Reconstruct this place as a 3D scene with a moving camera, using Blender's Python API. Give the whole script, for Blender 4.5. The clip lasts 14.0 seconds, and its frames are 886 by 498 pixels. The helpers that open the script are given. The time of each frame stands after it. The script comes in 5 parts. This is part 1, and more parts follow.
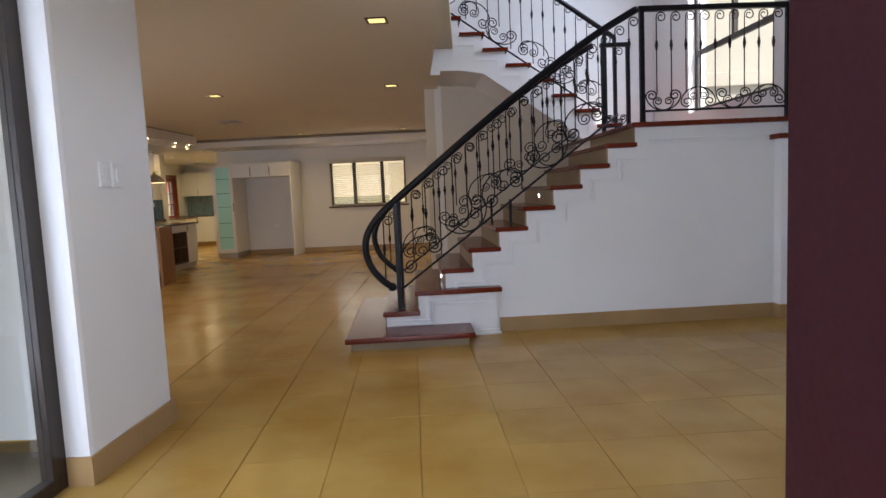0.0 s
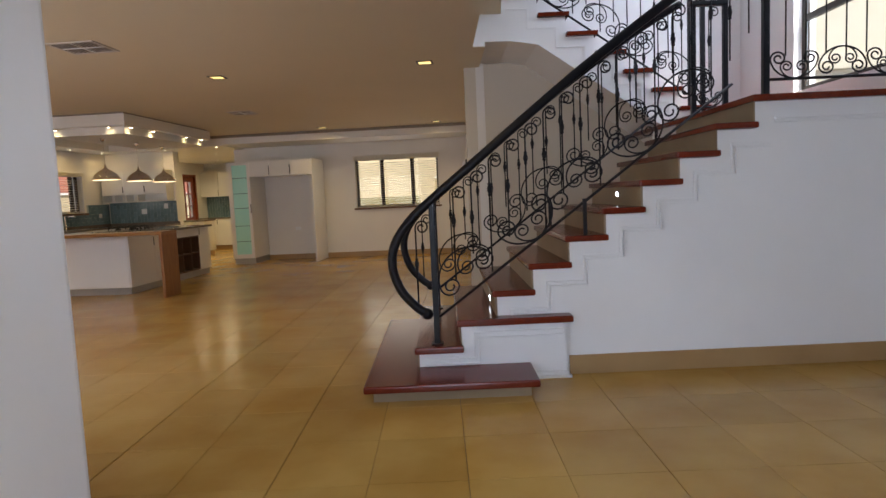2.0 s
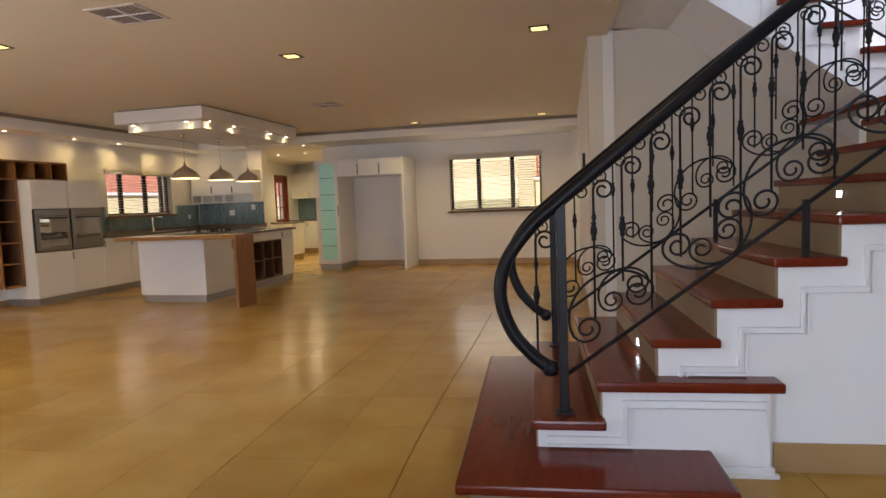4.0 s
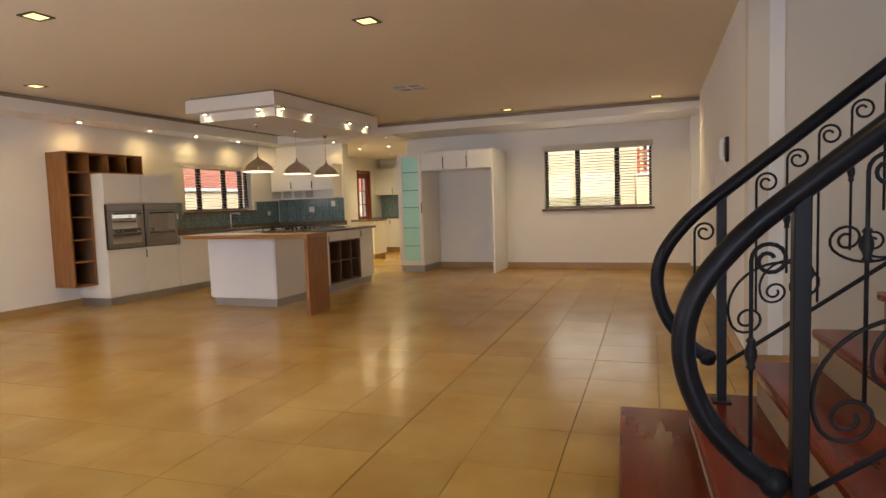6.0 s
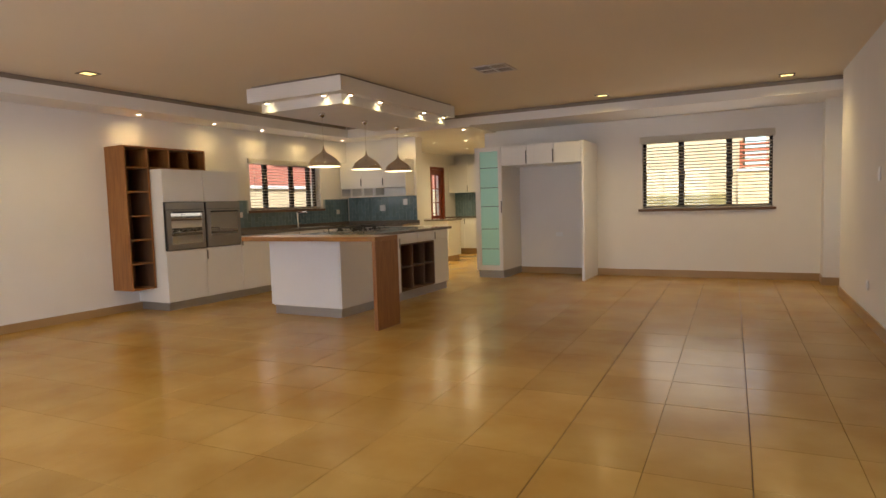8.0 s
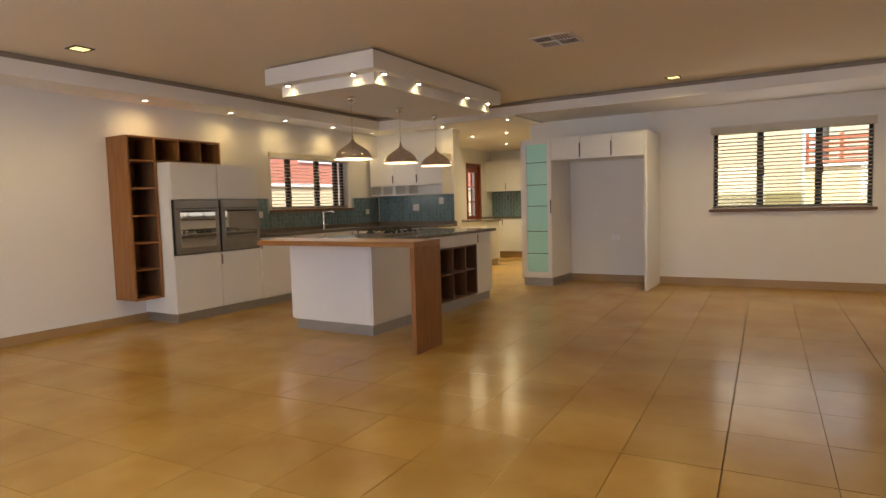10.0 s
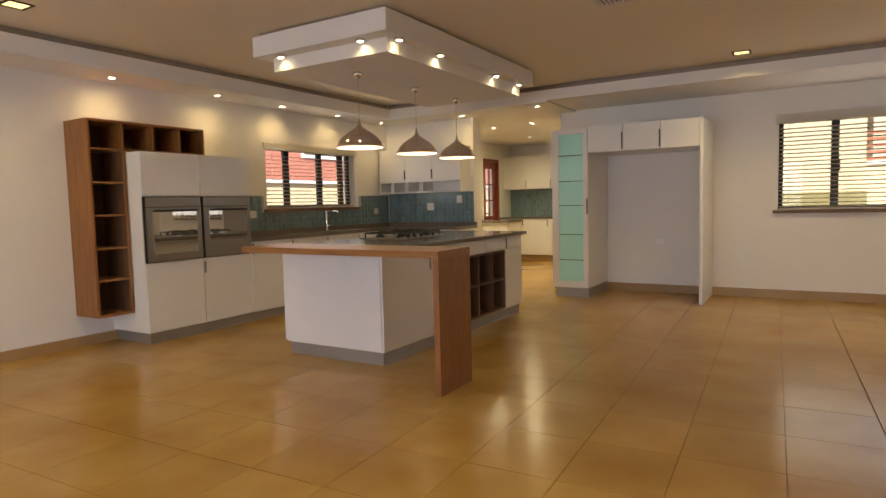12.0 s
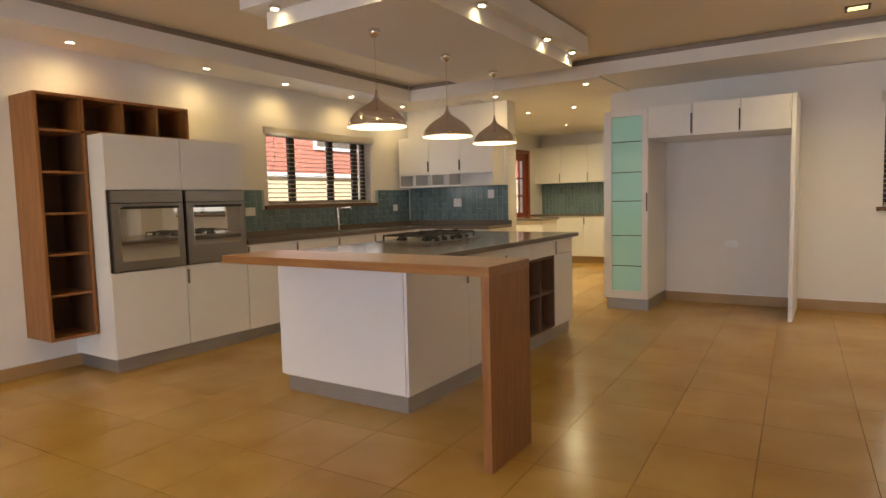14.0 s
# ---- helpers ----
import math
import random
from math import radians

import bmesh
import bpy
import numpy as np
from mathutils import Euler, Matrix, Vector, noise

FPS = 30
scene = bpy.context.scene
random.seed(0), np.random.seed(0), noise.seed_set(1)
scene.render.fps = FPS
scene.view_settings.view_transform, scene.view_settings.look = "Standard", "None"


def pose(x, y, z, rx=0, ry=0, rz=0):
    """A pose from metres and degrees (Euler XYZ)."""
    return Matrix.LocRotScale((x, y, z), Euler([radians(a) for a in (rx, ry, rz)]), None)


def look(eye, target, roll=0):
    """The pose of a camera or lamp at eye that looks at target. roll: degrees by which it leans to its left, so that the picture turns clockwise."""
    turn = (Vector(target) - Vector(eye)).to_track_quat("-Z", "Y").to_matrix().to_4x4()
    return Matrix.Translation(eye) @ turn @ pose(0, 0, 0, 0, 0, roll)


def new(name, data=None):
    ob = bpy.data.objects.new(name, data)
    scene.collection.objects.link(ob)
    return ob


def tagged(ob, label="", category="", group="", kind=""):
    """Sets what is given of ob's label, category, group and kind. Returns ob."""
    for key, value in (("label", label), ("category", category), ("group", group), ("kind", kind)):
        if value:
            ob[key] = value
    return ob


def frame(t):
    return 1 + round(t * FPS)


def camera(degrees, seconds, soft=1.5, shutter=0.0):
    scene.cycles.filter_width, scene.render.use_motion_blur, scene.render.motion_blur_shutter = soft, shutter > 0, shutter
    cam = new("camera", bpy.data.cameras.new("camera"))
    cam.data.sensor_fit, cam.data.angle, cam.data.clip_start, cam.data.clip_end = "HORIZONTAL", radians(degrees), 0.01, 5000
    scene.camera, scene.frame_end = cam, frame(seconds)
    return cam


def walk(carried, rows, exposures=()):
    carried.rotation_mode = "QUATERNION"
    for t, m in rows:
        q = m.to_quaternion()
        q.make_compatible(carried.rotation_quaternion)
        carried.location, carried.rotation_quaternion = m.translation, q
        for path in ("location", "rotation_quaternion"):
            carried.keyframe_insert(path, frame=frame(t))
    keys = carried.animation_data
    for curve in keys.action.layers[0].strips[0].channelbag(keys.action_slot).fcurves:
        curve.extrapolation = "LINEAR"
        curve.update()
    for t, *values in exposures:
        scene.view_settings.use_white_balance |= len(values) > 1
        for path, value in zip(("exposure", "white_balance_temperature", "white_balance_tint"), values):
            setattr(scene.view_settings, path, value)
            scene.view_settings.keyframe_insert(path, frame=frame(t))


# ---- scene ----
cam = camera(72.3, 14.0)
PATH = [
    (0, (0.656, 0.21, 1.284), (0.581, 2.199, 1.097), -2.6),
    (0.5, (0.605, 0.532, 1.28), (0.53, 2.522, 1.094), -2.6),
    (1, (0.57, 0.872, 1.271), (0.49, 2.862, 1.087), -2.6),
    (1.5, (0.522, 1.197, 1.271), (0.396, 3.184, 1.088), -2.6),
    (2, (0.46, 1.522, 1.26), (0.29, 3.507, 1.082), -2.6),
    (2.5, (0.408, 1.865, 1.246), (0.203, 3.846, 1.072), -2.5),
    (3, (0.345, 2.193, 1.249), (0.04, 4.163, 1.084), -2.4),
    (5.5, (-0.138, 3.566, 1.215), (-0.786, 5.452, 1.065), -1.9),
    (6, (-0.237, 3.804, 1.222), (-0.967, 5.659, 1.072), -1.9),
    (6.5, (-0.351, 4.008, 1.222), (-1.17, 5.826, 1.075), -1.9),
    (7, (-0.486, 4.207, 1.233), (-1.347, 6.007, 1.086), -1.9),
    (7.5, (-0.623, 4.441, 1.233), (-1.517, 6.224, 1.085), -1.8),
    (8, (-0.759, 4.657, 1.236), (-1.7, 6.415, 1.087), -1.7),
    (10.5, (-1.616, 5.705, 1.222), (-2.638, 7.418, 1.075), -1.5),
    (11, (-1.794, 5.95, 1.219), (-2.821, 7.66, 1.07), -1.4),
    (11.5, (-1.967, 6.157, 1.217), (-3.0, 7.863, 1.068), -1.4),
    (12, (-2.146, 6.359, 1.224), (-3.184, 8.063, 1.076), -1.4),
    (12.5, (-2.331, 6.602, 1.223), (-3.372, 8.304, 1.075), -1.4),
    (13, (-2.5, 6.816, 1.221), (-3.557, 8.507, 1.071), -1.4),
    (13.5, (-2.704, 7.04, 1.235), (-3.774, 8.723, 1.081), -1.4),
    (14, (-2.882, 7.267, 1.223), (-3.966, 8.94, 1.063), -1.4),
]
EXPOSURE = [(0, 0.68), (3, 0.87), (5.5, 1.26), (8, 1.14), (11, 1.14), (14, 1.30)]
walk(cam, [(t, look(eye, target, roll)) for t, eye, target, roll in PATH], EXPOSURE)

# ---- world, sun, large lights ----
world = bpy.data.worlds.new("sky")
scene.world = world
world.use_nodes = True
wn = world.node_tree.nodes
sky = wn.new("ShaderNodeTexSky")
sky.sky_type = "NISHITA"
sky.sun_disc = False
sky.sun_elevation, sky.sun_rotation = radians(50), radians(140)
world.node_tree.links.new(sky.outputs[0], wn["Background"].inputs[0])
wn["Background"].inputs[1].default_value = 0.15

SUN_DIR = Vector((math.sin(radians(140)) * math.cos(radians(50)), math.cos(radians(140)) * math.cos(radians(50)), math.sin(radians(50))))
sun = new("sun", bpy.data.lights.new("sun", "SUN"))
sun.data.energy, sun.data.angle, sun.data.color = 5.0, radians(4), (1.0, 0.95, 0.88)
sun.matrix_world = look(SUN_DIR * 30, (0, 0, 0))


def area(name, eye, target, w, h, watts, colour):
    """Daylight that comes in through a real opening."""
    lamp = new(name, bpy.data.lights.new(name, "AREA"))
    lamp.data.shape, lamp.data.size, lamp.data.size_y = "RECTANGLE", w, h
    lamp.data.energy, lamp.data.color = watts, colour
    lamp.matrix_world = look(eye, target)
    return lamp


def spot(name, eye, target, watts, angle, colour, radius=0.03, blend=0.6):
    lamp = new(name, bpy.data.lights.new(name, "SPOT"))
    lamp.data.energy, lamp.data.color, lamp.data.spot_size = watts, colour, radians(angle)
    lamp.data.spot_blend, lamp.data.shadow_soft_size = blend, radius
    lamp.matrix_world = look(eye, target)
    return lamp


DAY = (0.67, 0.77, 1.0)
WARM = (1.0, 0.71, 0.29)
area("entrance_daylight", (0.66, -0.12, 1.25), (0.66, 3, 0.2), 1.0, 2.1, 30, DAY)
area("terrace_daylight", (-1.66, 1.35, 1.25), (2.0, 1.5, 0.2), 1.8, 2.0, 46, DAY)
area("landing_daylight", (3.78, 7.05, 4.0), (1.0, 6.8, 1.9), 1.6, 1.0, 44, DAY)
area("living_daylight", (-4.5, 3.40, 1.15), (-4.5, 8, 0.9), 4.2, 2.0, 37, (0.90, 0.88, 0.98))

area("window_daylight", (-1.59, 14.50, 1.60), (-1.7, 9.0, 1.9), 1.7, 0.95, 2.6, (0.95, 0.93, 0.92))
area("kitchen_window_daylight", (-7.80, 12.49, 1.62), (-3.0, 12.0, 1.6), 1.6, 0.7, 2.0, (1.0, 0.93, 0.90))

# ---- materials ----


def material(name, colour, second=None, scale=4.0, rough=0.6, metal=0.0, bump=0.0, fine=60.0, vary=0.0, stretch=(1, 1, 1), coat=0.0, mottle=0.5):
    """A surface with broad mottling between two colours, fine grain in the relief and, where asked, a shade of its own for each piece."""
    m = bpy.data.materials.new(name)
    m.use_nodes = True
    n, l = m.node_tree.nodes, m.node_tree.links
    b = n["Principled BSDF"]
    b.inputs["Roughness"].default_value = rough
    b.inputs["Metallic"].default_value = metal
    b.inputs["Coat Weight"].default_value = coat
    b.inputs["Coat Roughness"].default_value = 0.12
    tc, mp = n.new("ShaderNodeTexCoord"), n.new("ShaderNodeMapping")
    mp.inputs["Scale"].default_value = stretch
    l.new(tc.outputs["Object"], mp.inputs[0])
    big, small = n.new("ShaderNodeTexNoise"), n.new("ShaderNodeTexNoise")
    for node, s, d in ((big, scale, 4), (small, fine, 3)):
        node.inputs["Scale"].default_value = s
        node.inputs["Detail"].default_value = d
        l.new(mp.outputs[0], node.inputs["Vector"])
    ramp = n.new("ShaderNodeMapRange")
    ramp.inputs["From Min"].default_value, ramp.inputs["From Max"].default_value = 0.5 - 0.25 / max(mottle, 0.01) * 0.5, 0.5 + 0.25 / max(mottle, 0.01) * 0.5
    l.new(big.outputs[0], ramp.inputs[0])
    mix = n.new("ShaderNodeMix")
    mix.data_type = "RGBA"
    mix.inputs[6].default_value = (*colour, 1)
    mix.inputs[7].default_value = (*(second or tuple(c * 0.9 for c in colour)), 1)
    l.new(ramp.outputs[0], mix.inputs[0])
    last = mix.outputs[2]
    if vary:
        info, hsv = n.new("ShaderNodeObjectInfo"), n.new("ShaderNodeHueSaturation")
        rng = n.new("ShaderNodeMapRange")
        rng.inputs["To Min"].default_value, rng.inputs["To Max"].default_value = 1 - vary, 1 + vary
        isle, add, frac = n.new("ShaderNodeNewGeometry"), n.new("ShaderNodeMath"), n.new("ShaderNodeMath")
        add.operation, frac.operation = "ADD", "FRACT"
        l.new(info.outputs["Random"], add.inputs[0])
        l.new(isle.outputs["Random Per Island"], add.inputs[1])
        l.new(add.outputs[0], frac.inputs[0])
        l.new(frac.outputs[0], rng.inputs[0])
        l.new(rng.outputs[0], hsv.inputs["Value"])
        l.new(last, hsv.inputs["Color"])
        last = hsv.outputs[0]
    l.new(last, b.inputs["Base Color"])
    rr = n.new("ShaderNodeMapRange")
    rr.inputs["To Min"].default_value, rr.inputs["To Max"].default_value = max(rough - 0.06, 0.01), min(rough * 1.25 + 0.01, 1)
    l.new(small.outputs[0], rr.inputs[0])
    l.new(rr.outputs[0], b.inputs["Roughness"])
    if bump:
        bp = n.new("ShaderNodeBump")
        bp.inputs["Strength"].default_value, bp.inputs["Distance"].default_value = bump, 0.004
        l.new(small.outputs[0], bp.inputs["Height"])
        l.new(bp.outputs[0], b.inputs["Normal"])
    return m


def glow(name, colour, strength):
    m = bpy.data.materials.new(name)
    m.use_nodes = True
    b = m.node_tree.nodes["Principled BSDF"]
    b.inputs["Base Color"].default_value = (*colour, 1)
    b.inputs["Emission Color"].default_value = (*colour, 1)
    b.inputs["Emission Strength"].default_value = strength
    return m


def clear(name, colour, rough=0.0, weight=1.0):
    m = bpy.data.materials.new(name)
    m.use_nodes = True
    b = m.node_tree.nodes["Principled BSDF"]
    b.inputs["Base Color"].default_value = (*colour, 1)
    b.inputs["Transmission Weight"].default_value = weight
    b.inputs["Roughness"].default_value = rough
    b.inputs["IOR"].default_value = 1.45
    return m


wall_paint = material("wall_paint", (0.80, 0.77, 0.73), (0.75, 0.72, 0.68), 1.3, 0.75, bump=0.12, fine=220)
beige_paint = material("beige_paint", (0.66, 0.59, 0.49), (0.61, 0.545, 0.45), 1.3, 0.75, bump=0.12, fine=220)
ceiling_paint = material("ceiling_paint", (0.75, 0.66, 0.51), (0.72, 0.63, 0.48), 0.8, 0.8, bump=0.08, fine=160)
white_paint = material("white_paint", (0.82, 0.81, 0.80), (0.77, 0.76, 0.75), 1.6, 0.6, bump=0.08, fine=160)
tile_stone = material("floor_tile_stone", (0.465, 0.290, 0.080), (0.375, 0.206, 0.043), 1.9, 0.21, bump=0.03, fine=40, vary=0.07, mottle=0.75)
tile_stone.node_tree.nodes["Principled BSDF"].inputs["Specular IOR Level"].default_value = 0.23
tile_grout = material("tile_grout", (0.25, 0.16, 0.065), (0.18, 0.11, 0.045), 3, 0.9, bump=0.3)
skirting_tile = material("skirting_tile", (0.40, 0.255, 0.115), (0.33, 0.20, 0.085), 3, 0.4, bump=0.05)
riser_tile = material("riser_tile", (0.27, 0.195, 0.11), (0.22, 0.155, 0.085), 3, 0.45, bump=0.05)
red_wood = material("red_stained_wood", (0.155, 0.020, 0.0065), (0.11, 0.014, 0.005), 3, 0.20, fine=12, stretch=(9, 1.0, 9))
iron = material("wrought_iron", (0.008, 0.008, 0.010), (0.013, 0.013, 0.015), 30, 0.45, metal=0.0, bump=0.25, fine=140)
rail_black = material("painted_rail", (0.007, 0.007, 0.010), (0.010, 0.010, 0.013), 20, 0.34, metal=0.0, bump=0.0, fine=9)
for m in (iron, rail_black):
    m.node_tree.nodes["Principled BSDF"].inputs["Specular IOR Level"].default_value = 0.22
red_wood.node_tree.nodes["Principled BSDF"].inputs["Specular IOR Level"].default_value = 0.3
dark_frame = material("dark_frame", (0.035, 0.022, 0.014), (0.022, 0.014, 0.009), 12, 0.4, bump=0.05)
cabinet_white = material("cabinet_white", (0.80, 0.78, 0.74), (0.77, 0.75, 0.71), 2, 0.35, bump=0.02)
panel_white = material("panel_white", (0.80, 0.79, 0.80), (0.77, 0.76, 0.77), 2, 0.35, bump=0.02)
plinth_metal = material("plinth_metal", (0.45, 0.44, 0.43), (0.38, 0.37, 0.36), 6, 0.38, metal=0.7, bump=0.05, stretch=(1, 1, 20))
oak = material("oak_veneer", (0.30, 0.130, 0.036), (0.23, 0.092, 0.025), 5, 0.42, bump=0.12, fine=30, stretch=(9, 9, 0.8), mottle=0.9)
oak_top = material("oak_worktop", (0.34, 0.160, 0.045), (0.27, 0.115, 0.030), 5, 0.36, bump=0.1, fine=30, stretch=(0.8, 9, 9), mottle=0.9)
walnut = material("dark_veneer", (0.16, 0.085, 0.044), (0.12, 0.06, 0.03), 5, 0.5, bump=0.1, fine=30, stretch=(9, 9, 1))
stone_top = material("stone_worktop", (0.17, 0.14, 0.115), (0.13, 0.105, 0.085), 60, 0.16, bump=0.01, fine=250)
teal_tile = material("teal_tile", (0.155, 0.235, 0.265), (0.130, 0.200, 0.225), 9, 0.16, bump=0.02, vary=0.15)
teal_grout = material("teal_grout", (0.42, 0.48, 0.47), (0.36, 0.42, 0.41), 8, 0.8, bump=0.2)
steel = material("brushed_steel", (0.30, 0.275, 0.25), (0.25, 0.23, 0.21), 3, 0.33, metal=1.0, bump=0.05, fine=60, stretch=(30, 1, 30))
chrome = material("chrome", (0.78, 0.75, 0.71), (0.70, 0.67, 0.63), 4, 0.2, metal=1.0)
bell_metal = material("pendant_metal", (0.76, 0.69, 0.67), (0.62, 0.56, 0.54), 6, 0.18, metal=1.0, stretch=(1, 1, 14))
olive_paint = material("olive_plinth_paint", (0.30, 0.26, 0.11), (0.25, 0.21, 0.09), 3, 0.85, bump=0.2)
pale_render = material("pale_render", (0.52, 0.47, 0.38), (0.48, 0.43, 0.34), 2, 0.85, bump=0.2)
trellis_red = material("trellis_wood", (0.42, 0.13, 0.07), (0.34, 0.10, 0.05), 8, 0.7, bump=0.2)
oven_glass = material("oven_glass", (0.56, 0.53, 0.47), (0.53, 0.50, 0.44), 3, 0.02, metal=0.9)
black_iron = material("black_cast_iron", (0.012, 0.012, 0.012), (0.02, 0.02, 0.02), 30, 0.55, bump=0.2)
slat_cream = material("blind_slat", (0.80, 0.75, 0.65), (0.75, 0.70, 0.60), 5, 0.5)
# thin slats let some of the daylight through
sn, sl = slat_cream.node_tree.nodes, slat_cream.node_tree.links
thin, blend = sn.new("ShaderNodeBsdfTranslucent"), sn.new("ShaderNodeMixShader")
thin.inputs["Color"].default_value = (0.80, 0.74, 0.62, 1)
blend.inputs[0].default_value = 0.45
sl.new(sn["Principled BSDF"].outputs[0], blend.inputs[1])
sl.new(thin.outputs[0], blend.inputs[2])
sl.new(blend.outputs[0], sn["Material Output"].inputs["Surface"])
vent_grey = material("vent_grey", (0.25, 0.22, 0.20), (0.21, 0.18, 0.16), 20, 0.7)
# brown that stands for the shade inside the ceiling gaps
gap_shade_brown = material("gap_shade_brown", (0.32, 0.26, 0.21), (0.27, 0.22, 0.17), 12, 0.6, bump=0.05)
vent_white = material("vent_white", (0.68, 0.62, 0.58), (0.63, 0.57, 0.53), 20, 0.5)
plastic_white = material("white_plastic", (0.82, 0.82, 0.82), (0.78, 0.78, 0.78), 20, 0.35)
door_red = material("kitchen_door_wood", (0.26, 0.055, 0.02), (0.17, 0.033, 0.012), 5, 0.35, bump=0.1, stretch=(8, 8, 0.8))
maroon = material("maroon_door_paint", (0.022, 0.0028, 0.005), (0.018, 0.0022, 0.004), 2, 0.5, bump=0.05)
maroon.node_tree.nodes["Principled BSDF"].inputs["Specular IOR Level"].default_value = 0.15
sea_glass = material("sea_green_glass", (0.49, 0.89, 0.79), (0.44, 0.84, 0.73), 2, 0.12, coat=0.6)
pane_glass = clear("pane_glass", (0.97, 0.99, 0.98))
lamp_warm = glow("warm_lamp", (1.0, 0.83, 0.52), 14)
lamp_square = glow("square_lamp", (1.0, 0.76, 0.28), 0.9)
lamp_shade_in = glow("shade_lining", (1.0, 0.84, 0.55), 1.25)
step_led = glow("step_led", (0.85, 0.92, 1.0), 9)
hall_brick = material("neighbour_brick", (0.50, 0.20, 0.14), (0.42, 0.15, 0.10), 8, 0.8, bump=0.3)
cream_render = material("cream_render", (0.66, 0.55, 0.36), (0.60, 0.49, 0.31), 2, 0.85, bump=0.2)
garden_ground = material("garden_ground", (0.23, 0.21, 0.17), (0.17, 0.16, 0.12), 2, 0.9, bump=0.3)
roof_tile = material("roof_tile", (0.32, 0.12, 0.08), (0.24, 0.09, 0.06), 6, 0.8, bump=0.3)

# ---- building helpers ----
WORLD = Matrix.Identity(4)
ANGLE = radians(4.85)
# The stair hall stands a few degrees askew to the living room: u runs up the first flight, v into the depth.
HALL = Matrix.Translation((0.91, 5.64, 0)) @ Matrix.Rotation(ANGLE, 4, "Z")


def hall(u, v, z=0.0):
    return HALL @ Vector((u, v, z))


def box(bm, x0, x1, y0, y1, z0, z1, bevel=0.0):
    r = bmesh.ops.create_cube(bm, size=1.0, matrix=Matrix.LocRotScale(((x0 + x1) / 2, (y0 + y1) / 2, (z0 + z1) / 2), None, (abs(x1 - x0), abs(y1 - y0), abs(z1 - z0))))
    if bevel:
        es = list({e for v in r["verts"] for e in v.link_edges})
        bmesh.ops.bevel(bm, geom=es, offset=bevel, segments=2, affect="EDGES", profile=0.6)
    return bm


def boxes(*args, bevel=0.0):
    bm = bmesh.new()
    for a in args:
        box(bm, *a, bevel=bevel)
    return bm


def prism(points, axis, a0, a1):
    """A polygon pulled out from a0 to a1 along an axis; the points give the other two coordinates."""
    bm = bmesh.new()
    def at(p, a):
        return {"x": (a, p[0], p[1]), "y": (p[0], a, p[1]), "z": (p[0], p[1], a)}[axis]
    lo = [bm.verts.new(at(p, a0)) for p in points]
    hi = [bm.verts.new(at(p, a1)) for p in points]
    n = len(points)
    bm.faces.new(lo)
    bm.faces.new(hi)
    for i in range(n):
        bm.faces.new((lo[i], lo[(i + 1) % n], hi[(i + 1) % n], hi[i]))
    bmesh.ops.recalc_face_normals(bm, faces=bm.faces)
    return bm


def lathe(profile, centre, steps=24, axis="z"):
    """A turned body from pairs of radius and height."""
    bm = bmesh.new()
    rings = []
    for r, h in profile:
        ring = []
        for i in range(steps):
            a = 2 * math.pi * i / steps
            p = Vector((r * math.cos(a), r * math.sin(a), h))
            if axis == "x":
                p = Vector((p.z, p.x, p.y))
            if axis == "y":
                p = Vector((p.x, p.z, p.y))
            ring.append(bm.verts.new(p + Vector(centre)))
        rings.append(ring)
    for a, b in zip(rings, rings[1:]):
        for i in range(steps):
            bm.faces.new((a[i], a[(i + 1) % steps], b[(i + 1) % steps], b[i]))
    for ring in (rings[0], rings[-1]):
        if (ring[0].co - ring[steps // 2].co).length > 1e-4:
            bm.faces.new(ring)
    bmesh.ops.remove_doubles(bm, verts=bm.verts, dist=1e-5)
    bmesh.ops.recalc_face_normals(bm, faces=bm.faces)
    return bm


def tube(bm, path, radius, sides=8):
    """A round bar along a path; radius may be one number or one for each point."""
    path = [Vector(p) for p in path]
    rings = []
    prev = None
    for i, p in enumerate(path):
        d = (path[min(i + 1, len(path) - 1)] - path[max(i - 1, 0)]).normalized()
        if prev is None:
            ref = Vector((0, 1, 0)) if abs(d.y) < 0.9 else Vector((1, 0, 0))
            side = d.cross(ref).normalized()
        else:
            side = (prev - d * prev.dot(d)).normalized()
        prev = side
        up = d.cross(side)
        r = radius[i] if isinstance(radius, (list, tuple)) else radius
        rings.append([bm.verts.new(p + (side * math.cos(2 * math.pi * k / sides) + up * math.sin(2 * math.pi * k / sides)) * r) for k in range(sides)])
    for a, b in zip(rings, rings[1:]):
        for k in range(sides):
            bm.faces.new((a[k], a[(k + 1) % sides], b[(k + 1) % sides], b[k]))
    bm.faces.new(rings[0])
    bm.faces.new(rings[-1])
    return bm


def smooth_path(points, steps=8):
    """A curve that passes through all the points."""
    p = [Vector(q) for q in points]
    out = []
    for i in range(len(p) - 1):
        a, b, c, d = p[max(i - 1, 0)], p[i], p[i + 1], p[min(i + 2, len(p) - 1)]
        for k in range(steps):
            t = k / steps
            out.append(0.5 * (2 * b + (c - a) * t + (2 * a - 5 * b + 4 * c - d) * t * t + (3 * b - a - 3 * c + d) * t ** 3))
    return out + [p[-1]]


def solid(name, bm, mat, m=WORLD, smooth=False):
    bm.transform(m)
    bmesh.ops.recalc_face_normals(bm, faces=bm.faces)
    me = bpy.data.meshes.new(name)
    bm.to_mesh(me)
    bm.free()
    me.materials.append(mat)
    if smooth:
        for poly in me.polygons:
            poly.use_smooth = True
    return new(name, me)


def structure(name, bm, mat, label="", category="", m=WORLD):
    ob = solid(name, bm, mat, m)
    return tagged(ob, label, category or name.split("_")[0], kind="structure")


